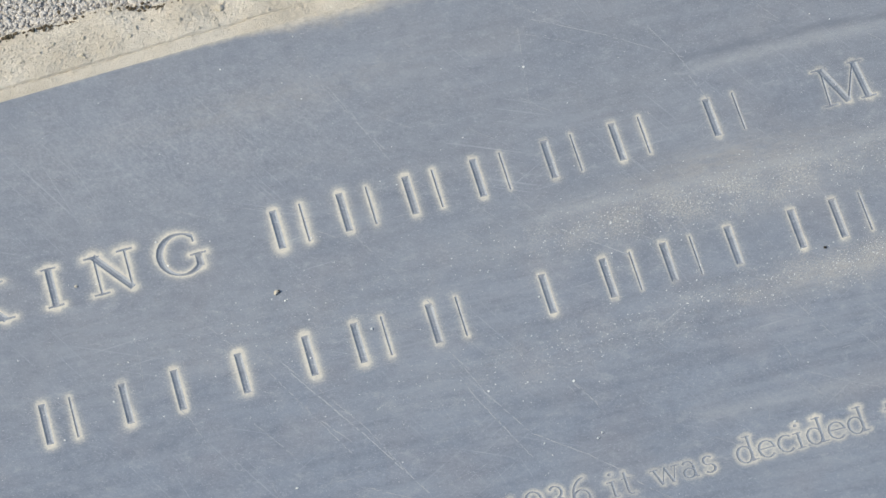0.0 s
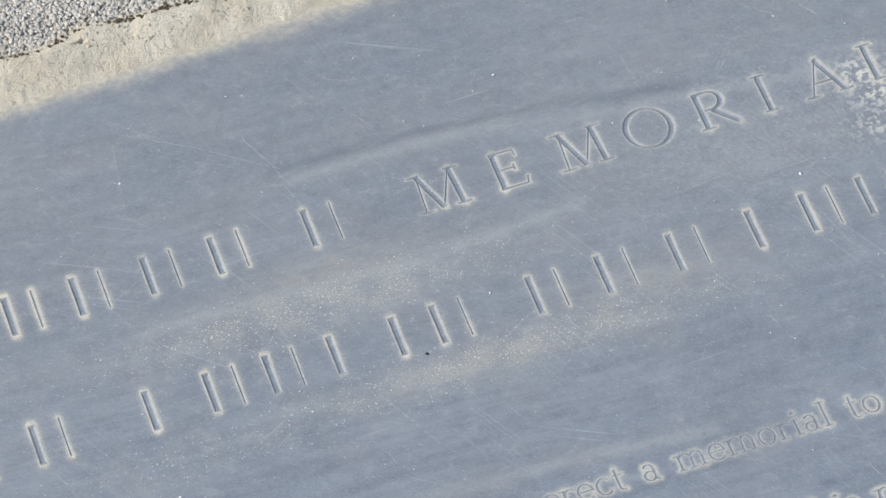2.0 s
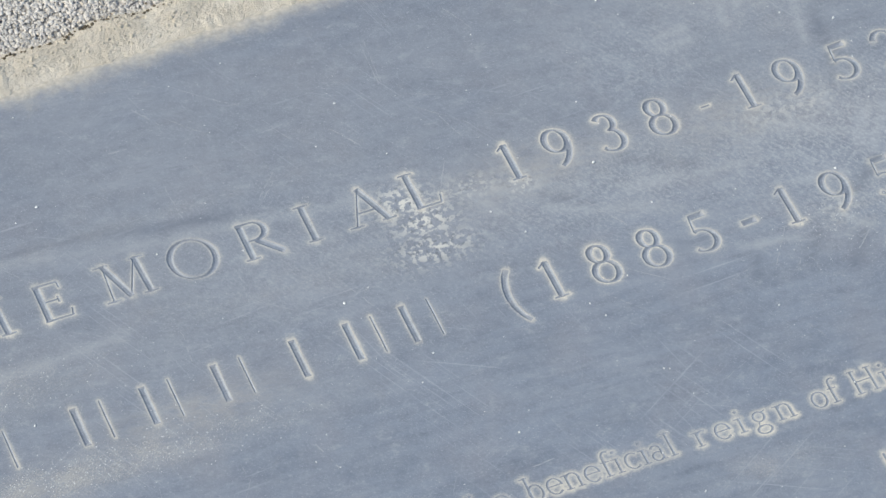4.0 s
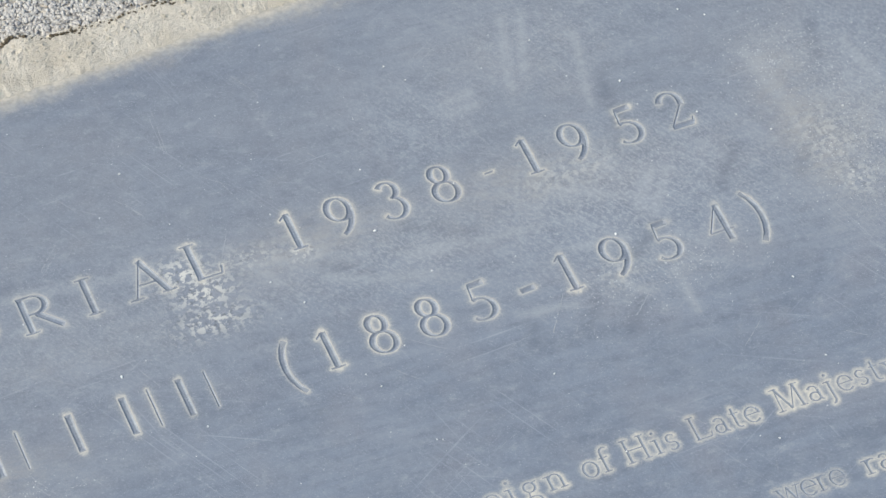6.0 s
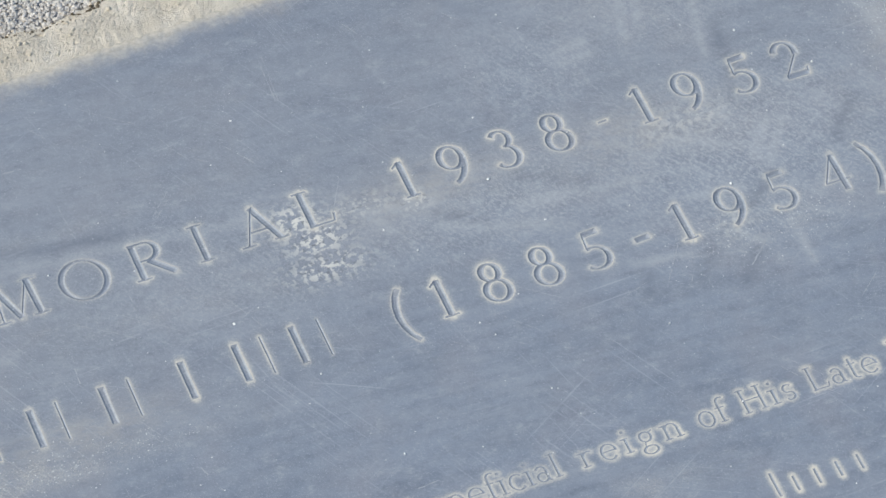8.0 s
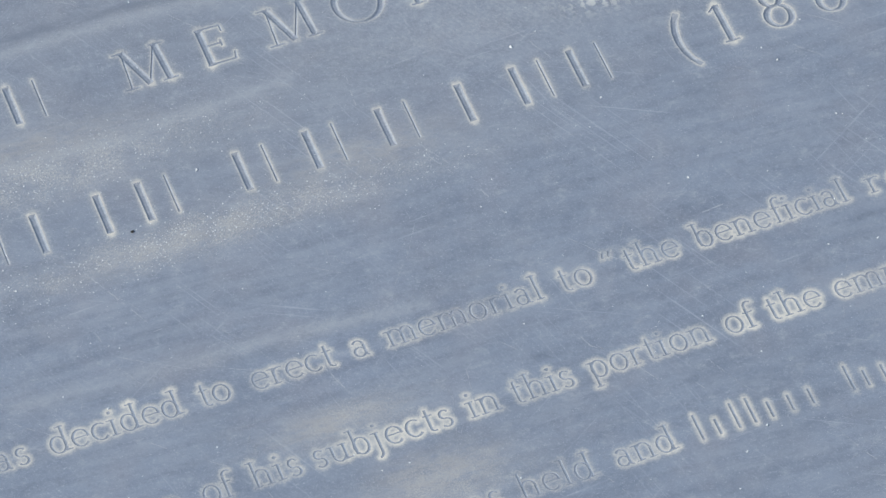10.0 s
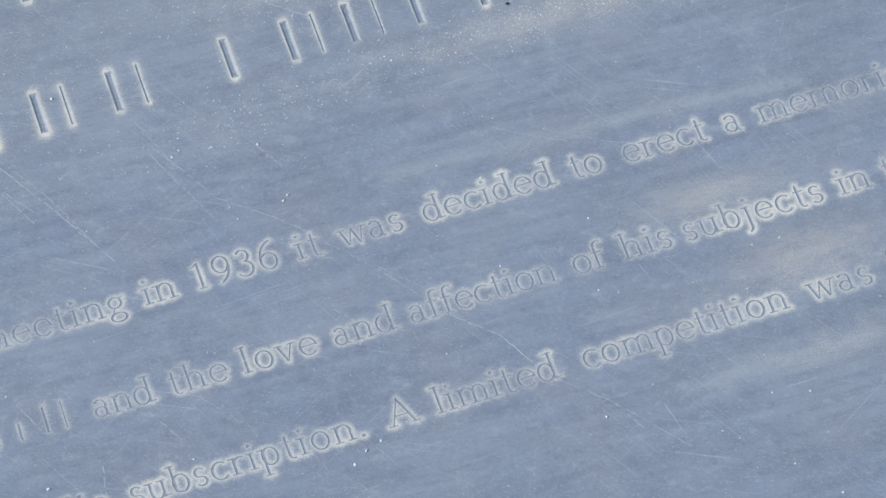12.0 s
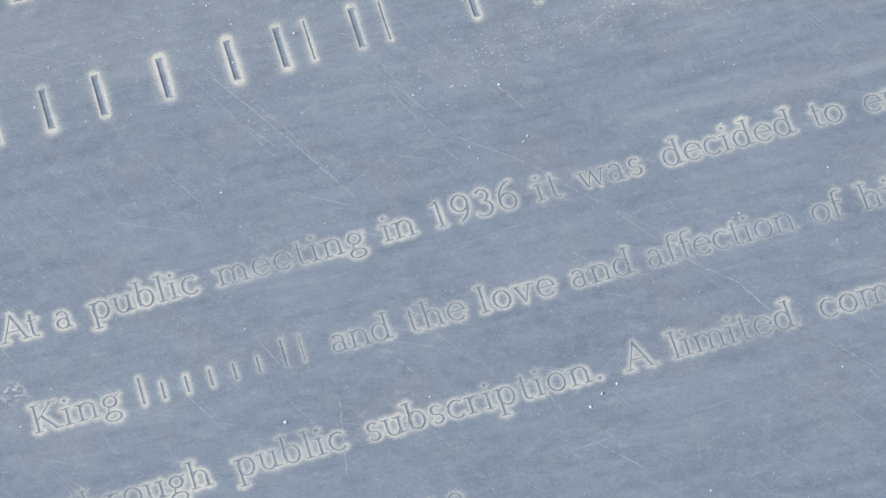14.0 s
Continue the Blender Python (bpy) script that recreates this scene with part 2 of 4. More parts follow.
# ---- lettering: strokes of a chisel-cut roman ----
# l: line (x0 y0 x1 y1, k thick / n thin), a: arc (cx cy rx ry from to), s: serif (x y), d: dot (x y). Cap height is 1.
GLYPHS = {
    "K": (0.85, "l .15 0 .15 1 k;s .15 0;s .15 1;l .70 1 .17 .42 n;l .32 .55 .76 0 k;s .70 1;s .79 0"),
    "I": (0.30, "l .15 0 .15 1 k;s .15 0;s .15 1"),
    "N": (0.95, "l .15 0 .15 1 n;l .13 1 .80 0 k;l .80 .02 .80 1 n;s .15 0;s .80 1;s .10 1"),
    "G": (0.98, "a .50 .5 .45 .52 48 318;l .84 .40 .84 .10 k;s .84 .40;l .80 .92 .81 .74 n"),
    "M": (1.12, "l .15 0 .21 1 n;l .20 1 .55 .03 k;l .55 .05 .92 1 n;l .92 1 .98 0 k;s .15 0;s .98 0;s .16 1;s .95 1"),
    "E": (0.75, "l .15 0 .15 1 k;l .06 .97 .62 .97 n;l .15 .52 .50 .52 n;l .06 .03 .68 .03 n;l .61 .98 .62 .80 n;l .67 .02 .71 .22 n;l .51 .43 .51 .61 n"),
    "O": (1.10, "a .55 .5 .49 .52 0 360"),
    "R": (0.88, "l .15 0 .15 1 k;s .15 0;l .06 .97 .42 .97 n;a .40 .735 .25 .235 -90 90;l .15 .50 .42 .50 n;l .38 .50 .86 0 k"),
    "A": (0.88, "l .07 0 .44 1 n;l .41 1 .81 0 k;l .20 .36 .66 .36 n;s .07 0;s .81 0"),
    "L": (0.72, "l .15 0 .15 1 k;s .15 1;l .06 .03 .64 .03 n;l .64 .02 .69 .24 n"),
    "H": (0.92, "l .15 0 .15 1 k;l .77 0 .77 1 k;l .15 .52 .77 .52 n;s .15 0;s .15 1;s .77 0;s .77 1"),
    "1": (0.50, "l .25 0 .25 1 k;s .25 0;l .07 .86 .25 1 n"),
    "9": (0.62, "a .31 .69 .25 .31 0 360;a .04 .66 .52 .70 -72 4"),
    "3": (0.58, "a .27 .765 .20 .225 -85 150;a .25 .27 .27 .29 -150 88"),
    "8": (0.60, "a .30 .765 .19 .225 0 360;a .30 .27 .26 .28 0 360"),
    "5": (0.58, "l .13 .55 .17 .99 n;l .16 .95 .52 .97 k;a .23 .29 .29 .29 -140 115"),
    "2": (0.62, "a .27 .72 .24 .28 -25 170;l .49 .62 .06 .04 n;l .05 .04 .56 .04 k;l .56 .03 .60 .20 n"),
    "4": (0.66, "l .44 -.02 .44 1 k;l .44 1 .05 .28 n;l .03 .28 .62 .28 n"),
    "6": (0.62, "a .32 .30 .26 .31 0 360;a .60 .34 .54 .72 98 182"),
    "(": (0.45, "a .85 .38 .70 .95 132 228"),
    ")": (0.45, "a -.40 .38 .70 .95 -48 48"),
    "-": (0.40, "l .04 .40 .38 .42 k"),
    "–": (0.40, "l .10 .40 .31 .41 n"),
    "a": (0.56, "a .23 .44 .17 .18 10 155;l .40 .46 .40 .10 k;a .48 .10 .08 .10 180 290;a .23 .18 .18 .18 20 340"),
    "b": (0.62, "l .12 .04 .12 1 k;s .08 .98;a .32 .31 .24 .32 0 360"),
    "c": (0.54, "a .31 .31 .26 .32 48 318"),
    "d": (0.64, "a .29 .31 .24 .32 0 360;l .51 0 .51 1 k;s .47 .98;s .55 .02"),
    "e": (0.58, "a .31 .31 .26 .32 0 318;l .06 .34 .56 .35 n"),
    "f": (0.40, "l .18 0 .18 .80 k;a .34 .80 .16 .20 50 180;l .04 .60 .38 .60 n;s .18 0"),
    "g": (0.60, "a .27 .42 .20 .20 0 360;a .28 -.13 .25 .17 0 360;l .20 .23 .14 .02 n;l .42 .57 .57 .62 n"),
    "h": (0.66, "l .12 0 .12 1 k;s .08 .98;a .33 .40 .21 .22 0 165;l .54 .42 .54 0 k;s .12 0;s .54 0"),
    "i": (0.28, "l .13 0 .13 .62 k;s .13 0;s .09 .61;d .13 .88"),
    "j": (0.30, "l .16 -.15 .16 .62 k;a .00 -.15 .16 .18 -85 0;s .12 .61;d .16 .88"),
    "l": (0.28, "l .13 0 .13 1 k;s .13 0;s .09 .98"),
    "m": (1.00, "l .12 0 .12 .62 k;s .08 .61;a .32 .40 .20 .22 0 165;l .52 .42 .52 0 k;a .70 .40 .19 .22 0 165;l .89 .42 .89 0 k;s .12 0;s .52 0;s .89 0"),
    "n": (0.66, "l .12 0 .12 .62 k;s .08 .61;a .33 .40 .21 .22 0 165;l .54 .42 .54 0 k;s .12 0;s .54 0"),
    "o": (0.62, "a .31 .31 .26 .32 0 360"),
    "p": (0.62, "l .12 -.36 .12 .62 k;s .08 .61;s .12 -.36;a .32 .31 .24 .32 0 360"),
    "r": (0.44, "l .12 0 .12 .62 k;s .08 .61;s .12 0;a .32 .38 .20 .22 55 165"),
    "s": (0.44, "a .22 .465 .15 .16 30 270;a .22 .155 .17 .16 -150 90"),
    "t": (0.40, "l .17 .10 .17 .84 k;a .29 .11 .12 .12 180 300;l .03 .60 .36 .60 n"),
    "u": (0.64, "l .11 .62 .11 .20 k;a .30 .21 .19 .22 180 345;l .51 .62 .51 0 k;s .07 .61;s .47 .61;s .56 .02"),
    "v": (0.56, "l .06 .62 .28 0 k;l .28 0 .50 .62 n;s .06 .62;s .50 .62"),
    "w": (0.82, "l .05 .62 .23 0 k;l .23 0 .41 .62 n;l .41 .62 .60 0 k;l .60 0 .77 .62 n;s .05 .62;s .77 .62"),
    "y": (0.56, "l .06 .62 .29 .02 k;l .50 .62 .15 -.34 n;s .06 .62;s .50 .62"),
    ".": (0.24, "d .12 .04"),
    "“": (0.40, "l .03 .76 .12 1 k;l .25 .76 .34 1 k"),
    # plain bars for what is not lettered
    "|": (0.30, "l .15 0 .15 1 k"),
    "‖": (0.90, "l .16 0 .16 1 k;l .74 0 .74 1 n"),
    "¦": (0.46, "l .20 0 .20 .62 k"),
}


def strokes_of(char, em, thick, thin):
    """The strokes of a letter as (points, half widths), in metres from its left foot."""
    out = []
    for item in GLYPHS[char][1].split(";"):
        kind, *v = item.split()
        if kind == "l":
            weight = thick if v[4] == "k" else thin
            p, q = np.array([float(v[0]), float(v[1])]), np.array([float(v[2]), float(v[3])])
            h = weight / 2
            cut = min(h / np.linalg.norm(q - p), 0.45)
            pts = np.array([p + (q - p) * f for f in (0, cut, 0.5, 1 - cut, 1)])
            hw = np.full(5, h)
        elif kind == "a":
            cx, cy, rx, ry, a0, a1 = map(float, v)
            count = max(6, int(abs(a1 - a0) / (15 if em > 0.02 else 22)))
            ang = np.radians(np.linspace(a0, a1, count + 1))
            pts = np.stack([cx + rx * np.cos(ang), cy + ry * np.sin(ang)], 1)
            way = np.stack([-rx * np.sin(ang), ry * np.cos(ang)], 1)
            slant = np.abs(np.sin(np.arctan2(way[:, 1], way[:, 0]) + radians(14)))
            hw = (thin + (thick - thin) * slant ** 1.4) / 2
        elif kind == "s":
            x, y = float(v[0]), float(v[1])
            y += 0.4 * thin if y < 0.5 else -0.4 * thin
            w = 0.10 + thick * 0.45
            pts = np.array([[x - w, y], [x - w * 0.5, y], [x, y], [x + w * 0.5, y], [x + w, y]])
            hw = np.array([0.5, 0.45, 0.6, 0.45, 0.5]) * thin
        else:
            x, y = float(v[0]), float(v[1])
            r = thick * 0.62
            pts = np.array([[x - r, y], [x - r * 0.3, y], [x + r * 0.3, y], [x + r, y]])
            hw = np.array([0.5, 1, 1, 0.5]) * r
        out.append((pts * em, hw * em))
    return out


def offset(pts, hw):
    way = np.gradient(pts, axis=0)
    way /= np.linalg.norm(way, axis=1)[:, None]
    side = np.stack([-way[:, 1], way[:, 0]], 1) * hw[:, None]
    return pts + side, pts - side


def stroke_depth(p, pts, hw, closed):
    """How far inside a stroke each point of p lies (0 outside), and how far outside (0 inside)."""
    a, b = pts[:-1], pts[1:]
    d = b - a
    s = ((p[:, None] - a) * d).sum(2) / (d * d).sum(1)
    c = np.clip(s, 0, 1)
    dist = np.linalg.norm(p[:, None] - (a + c[..., None] * d), axis=2)
    inside = (hw[:-1] + (hw[1:] - hw[:-1]) * c) - dist
    outside = np.maximum(-inside, 0).min(1)
    if not closed:
        length = np.linalg.norm(d, axis=1)
        inside[:, 0] = np.minimum(inside[:, 0], s[:, 0] * length[0])
        inside[:, -1] = np.minimum(inside[:, -1], (1 - s[:, -1]) * length[-1])
    return np.maximum(inside, 0).max(1), outside


class Letter:
    def __init__(self, char, x, y, em, thick, thin):
        self.char = char
        self.strokes = [(pts + (x, y), hw) for pts, hw in strokes_of(char, em, thick, thin)]
        self.floor = 0.30 * thick * em
        every = np.concatenate([np.concatenate(offset(*s)) for s in self.strokes])
        self.low, self.high = every.min(0), every.max(0)

    def depth(self, p):
        ins, outs = np.zeros(len(p)), np.full(len(p), 1.0)
        for pts, hw in self.strokes:
            closed = np.linalg.norm(pts[0] - pts[-1]) < 1e-6
            i, o = stroke_depth(p, pts, hw, closed)
            ins, outs = np.maximum(ins, i), np.minimum(outs, o)
        return np.minimum(ins, self.floor), outs


CAP, CAP_THICK, CAP_THIN = 0.0258, 0.152, 0.054
BODY, BODY_THICK, BODY_THIN = 0.0158, 0.098, 0.050


def caps_line(text, baseline):
    """Spaced capitals: each item is a letter and the x of its middle."""
    out = []
    for item in text.split():
        char, x = item[0], float(item[1:])
        out.append(Letter(char, x - GLYPHS[char][0] * CAP / 2, baseline, CAP, CAP_THICK, CAP_THIN))
    return out


def body_line(words, baseline):
    """Words set to run from one x to another."""
    out = []
    for word, x0, x1 in words:
        total = sum(GLYPHS[c][0] for c in word) * BODY
        gap = (x1 - x0 - total) / max(len(word), 1)
        x = x0 + gap / 2
        for c in word:
            out.append(Letter(c, x, baseline, BODY, BODY_THICK, BODY_THIN))
            x += GLYPHS[c][0] * BODY + gap
    return out


LINES = [
    (0.0020, caps_line("K-.0425 I-.0065 N.0270 G.0640 ‖.1247 ‖.1615 ‖.1981 ‖.2356 ‖.2752 ‖.3130 ‖.3658 M.4318 E.4718 M.5135 O.5528 R.5912 "
                       "I.6205 A.6545 L.6882 1.7425 9.7715 3.8027 8.8337 –.8610 1.8875 9.9156 5.9490 2.9791", 0.0020)),
    (-0.0818, caps_line("‖-.0190 |.0165 |.0445 |.0790 |.1153 ‖.1492 ‖.1898 |.2440 ‖.2846 ‖.3176 |.3455 |.3803 ‖.4105 ‖.4646 ‖.5035 ‖.5443 |.5820 "
                        "‖.6205 ‖.6535 (.7052 1.7310 8.7609 8.7912 5.8213 -.8483 1.8745 9.9042 5.9345 4.9675 ).9908", -0.0818)),
    (-0.2000, body_line([("A", -0.0355, -0.0215), ("t", -0.0220, -0.0155), ("a", -0.0076, 0.0017), ("public", 0.0104, 0.0669), ("meeting", 0.0757, 0.1543),
                         ("in", 0.1617, 0.1800), ("1936", 0.1877, 0.2344), ("it", 0.2418, 0.2567), ("was", 0.2651, 0.2995), ("decided", 0.3090, 0.3793),
                         ("to", 0.3885, 0.4056), ("erect", 0.4161, 0.4618), ("a", 0.4709, 0.4797), ("memorial", 0.4890, 0.5753), ("to", 0.5836, 0.6033),
                         ("“", 0.6096, 0.6180), ("the", 0.6200, 0.6514), ("beneficial", 0.6599, 0.7469), ("reign", 0.7558, 0.8184), ("of", 0.8264, 0.8442),
                         ("His", 0.8509, 0.8849), ("Late", 0.8915, 0.9336), ("Majesty", 0.9414, 1.0190)], -0.2000)),
    (-0.2548, body_line([("King", -0.0322, 0.0149), ("|¦¦¦¦¦", 0.0200, 0.0908), ("‖", 0.0951, 0.1096), ("and", 0.1213, 0.1524), ("the", 0.1597, 0.1912),
                         ("love", 0.1971, 0.2376), ("and", 0.2449, 0.2779), ("affection", 0.2847, 0.3623), ("of", 0.3710, 0.3875), ("his", 0.3964, 0.4239),
                         ("subjects", 0.4289, 0.5044), ("in", 0.5117, 0.5297), ("this", 0.5356, 0.5701), ("portion", 0.5779, 0.6448), ("of", 0.6531, 0.6704),
                         ("the", 0.6765, 0.7069), ("empire", 0.7139, 0.7773), ("|¦¦¦¦", 0.8428, 0.9031), ("were", 0.9177, 0.9580),
                         ("raised", 0.9692, 1.0250)], -0.2548)),
    (-0.3085, body_line([("through", -0.0261, 0.0471), ("public", 0.0585, 0.1153), ("subscription.", 0.1245, 0.2459), ("A", 0.2575, 0.2710),
                         ("limited", 0.2808, 0.3450), ("competition", 0.3573, 0.4655), ("was", 0.4758, 0.5105), ("held", 0.5180, 0.5591),
                         ("and", 0.5699, 0.6029), ("|¦||¦¦¦", 0.6119, 0.6830), ("|¦¦|¦¦", 0.6955, 0.7502), ("|¦¦|¦¦", 0.7638, 0.8238)], -0.3085)),
    (-0.3640, body_line([("||38", 0.1215, 0.1635)], -0.3640)),
]
SPANS = [(base - 0.013 - 0.006 * (k < 2), base + (0.036 if k < 2 else 0.0235)) for k, (base, _) in enumerate(LINES)]

# dirt on the face: (x, y, half length, half height, strength)
DRIFTS = [(0.345, -0.034, 0.11, 0.017, 1.0), (0.43, -0.098, 0.12, 0.013, 1.0), (0.25, -0.105, 0.10, 0.018, 0.35), (0.10, -0.045, 0.10, 0.03, 0.22),
          (1.065, -0.045, 0.045, 0.05, 0.65), (1.05, 0.03, 0.03, 0.03, 0.4), (0.92, -0.09, 0.05, 0.02, 0.30), (0.455, -0.235, 0.032, 0.012, 0.85),
          (0.480, -0.288, 0.045, 0.016, 0.85), (0.47, -0.335, 0.05, 0.010, 0.55), (0.91, 0.08, 0.06, 0.05, 0.25), (0.79, -0.225, 0.03, 0.012, 0.4),
          (0.50, 0.050, 0.16, 0.005, 0.25), (0.45, -0.175, 0.09, 0.005, 0.30), (0.03, -0.23, 0.08, 0.05, 0.18), (0.86, -0.01, 0.16, 0.03, 0.25),
          (0.60, -0.02, 0.14, 0.02, 0.20)]
# words with thicker dust round them
THICK_DUST = [(0.19, -0.196, 0.05, 0.02, 1.0), (0.02, -0.196, 0.06, 0.02, 0.8), (0.36, -0.196, 0.04, 0.02, 0.6), (0.90, -0.196, 0.14, 0.02, 1.0), (0.70, -0.250, 0.07, 0.02, 1.0),
              (0.47, -0.250, 0.05, 0.02, 0.7), (0.0, -0.250, 0.05, 0.02, 0.6), (0.18, -0.304, 0.07, 0.02, 1.0), (0.65, -0.304, 0.06, 0.02, 1.0), (0.05, -0.304, 0.05, 0.02, 0.7), (0.95, -0.25, 0.1, 0.02, 1.0)]
# smooth films of beige dust
FILMS = [(0.445, -0.232, 0.035, 0.009, 0.42), (0.485, -0.280, 0.034, 0.016, 0.42), (0.36, -0.014, 0.06, 0.012, 0.30), (0.52, -0.080, 0.05, 0.012, 0.34), (0.41, -0.10, 0.06, 0.008, 0.30),
         (0.75, 0.005, 0.05, 0.016, 0.32), (1.045, -0.02, 0.018, 0.05, 0.36), (0.13, 0.10, 0.10, 0.012, 0.16), (0.88, 0.0, 0.05, 0.02, 0.24)]
WIPES = [(0.79, -0.02, 0.10, 0.035, 0.75), (0.92, -0.075, 0.07, 0.03, 0.7), (0.93, -0.03, 0.11, 0.06, 0.9), (0.93, 0.09, 0.09, 0.05, 0.5), (1.09, -0.02, 0.07, 0.12, 0.7), (0.62, 0.0, 0.10, 0.06, 0.4), (0.84, 0.06, 0.05, 0.04, 0.6), (0.08, 0.09, 0.12, 0.05, 0.4)]
CRUSTS = [(0.674, 0.010, 0.016, 0.012, 1.0), (0.681, -0.006, 0.018, 0.012, 0.95), (0.679, -0.026, 0.022, 0.010, 0.85), (0.741, 0.000, 0.009, 0.007, 0.8), (0.712, 0.007, 0.02, 0.008, 0.5),
          (1.056, -0.068, 0.010, 0.012, 0.55), (1.052, -0.035, 0.016, 0.02, 0.42), (0.899, -0.081, 0.014, 0.012, 0.30), (0.905, -0.004, 0.03, 0.010, 0.40), (-0.037, -0.229, 0.006, 0.005, 0.9)]


def blots(p, rows):
    out = np.zeros(len(p))
    for x, y, rx, ry, k in rows:
        out = np.maximum(out, k * np.exp(-(((p[:, 0] - x) / rx) ** 2 + ((p[:, 1] - y) / ry) ** 2)))
    return out


RUBS = [((0.35, 0.058), (0.43, 0.057), (0.492, 0.051), (0.54, 0.043), (0.583, 0.036))]
PALE_RUBS = [((0.36, 0.049), (0.42, 0.049), (0.462, 0.046), (0.527, 0.034), (0.66, 0.020)), ((0.30, -0.166), (0.395, -0.1705), (0.515, -0.182)),
             ((0.40, -0.335), (0.52, -0.338)), ((0.25, -0.018), (0.40, -0.026), (0.50, -0.020))]

# wiped streaks near the dates
PALE_STREAKS = [((0.913, 0.116), (0.898, 0.068)), ((0.926, 0.116), (0.909, 0.072)), ((0.948, 0.089), (0.935, 0.035)), ((0.857, 0.068), (0.874, 0.070)), ((0.856, 0.060), (0.874, 0.061)), ((0.949, -0.019), (0.930, -0.042)), ((0.957, -0.022), (0.937, -0.047)), ((1.034, 0.041), (1.039, -0.002)), ((1.041, 0.034), (1.040, -0.038)), ((0.931, -0.090), (0.931, -0.120)), ((0.885, -0.055), (0.914, -0.058)), ((0.795, -0.023), (0.827, -0.028)), ((0.837, -0.086), (0.869, -0.091)), ((1.092, 0.027), (1.101, -0.021)), ((0.913, -0.005), (0.930, -0.007)), ((0.898, -0.085), (0.910, -0.098)), ((0.703, 0.017), (0.721, -0.015)), ((0.710, 0.002), (0.754, -0.007)), ((0.794, -0.027), (0.873, -0.033)), ((0.748, -0.022), (0.818, -0.049)), ((0.882, -0.006), (0.926, -0.032))]
DARK_STREAKS = [((0.951, 0.056), (0.945, 0.033)), ((1.080, 0.046), (1.073, 0.021)), ((0.882, -0.092), (0.868, -0.107)), ((0.905, -0.101), (0.890, -0.120)), ((0.841, -0.096), (0.838, -0.107)), ((1.001, -0.022), (0.980, -0.045)), ((1.046, -0.031), (1.027, -0.050)), ((0.948, 0.025), (0.936, 0.003)), ((0.935, -0.057), (0.915, -0.071)), ((0.803, -0.005), (0.836, -0.023)), ((0.751, -0.014), (0.773, -0.027))]


def along(p, lines, reach):
    """1 on the lines, fading to nothing over that reach."""
    out = np.full(len(p), 9.0)
    for line in lines:
        for a, b in zip(line, line[1:]):
            a, b = np.array(a), np.array(b)
            d = b - a
            c = np.clip(((p[:, :2] - a) @ d) / (d @ d), 0, 1)
            out = np.minimum(out, np.linalg.norm(p[:, :2] - (a + c[:, None] * d), axis=1))
    return np.exp(-(out / reach) ** 2)


def weathering(p):
    return 1 / (1 + np.exp(-(p[:, 1] + 0.055 - 0.03 * np.sin(p[:, 0] * 9)) / 0.030)) * (0.95 - 0.35 * np.clip(p[:, 0], 0, 1))


def lime_film(p):
    wide = 0.004 + 0.026 / (1 + np.exp(-(p[:, 0] - 0.15) / 0.025))
    f = np.clip((p[:, 1] - (top_edge(p[:, 0]) - wide)) / wide, 0, 1)
    return 1.25 * f ** 2.1


class Sheet:
    """The slab's face, gathered strip by strip."""

    def __init__(self):
        self.verts, self.faces, self.residue, self.count = [], [], [], 0

    def add(self, verts, faces, residue):
        self.verts.append(verts), self.faces.append(np.asarray(faces) + self.count), self.residue.append(residue)
        self.count += len(verts)

    def plain(self, y0, y1, step, head=False):
        xs = np.linspace(X0, X1, int((X1 - X0) / step) + 1)
        rows = max(1, int(round(((top_edge(0.5) if head else y1) - y0) / step)))
        g = np.array([[(x, y0 + ((top_edge(x) if head else y1) - y0) * r / rows, 0) for x in xs] for r in range(rows + 1)]).reshape(-1, 3)
        n = len(xs)
        f = [(r * n + i, r * n + i + 1, (r + 1) * n + i + 1, (r + 1) * n + i) for r in range(rows) for i in range(n - 1)]
        tri = [t for a, b, c, d in f for t in ((a, b, c), (a, c, d))]
        self.add(g, tri, np.zeros(len(g)))


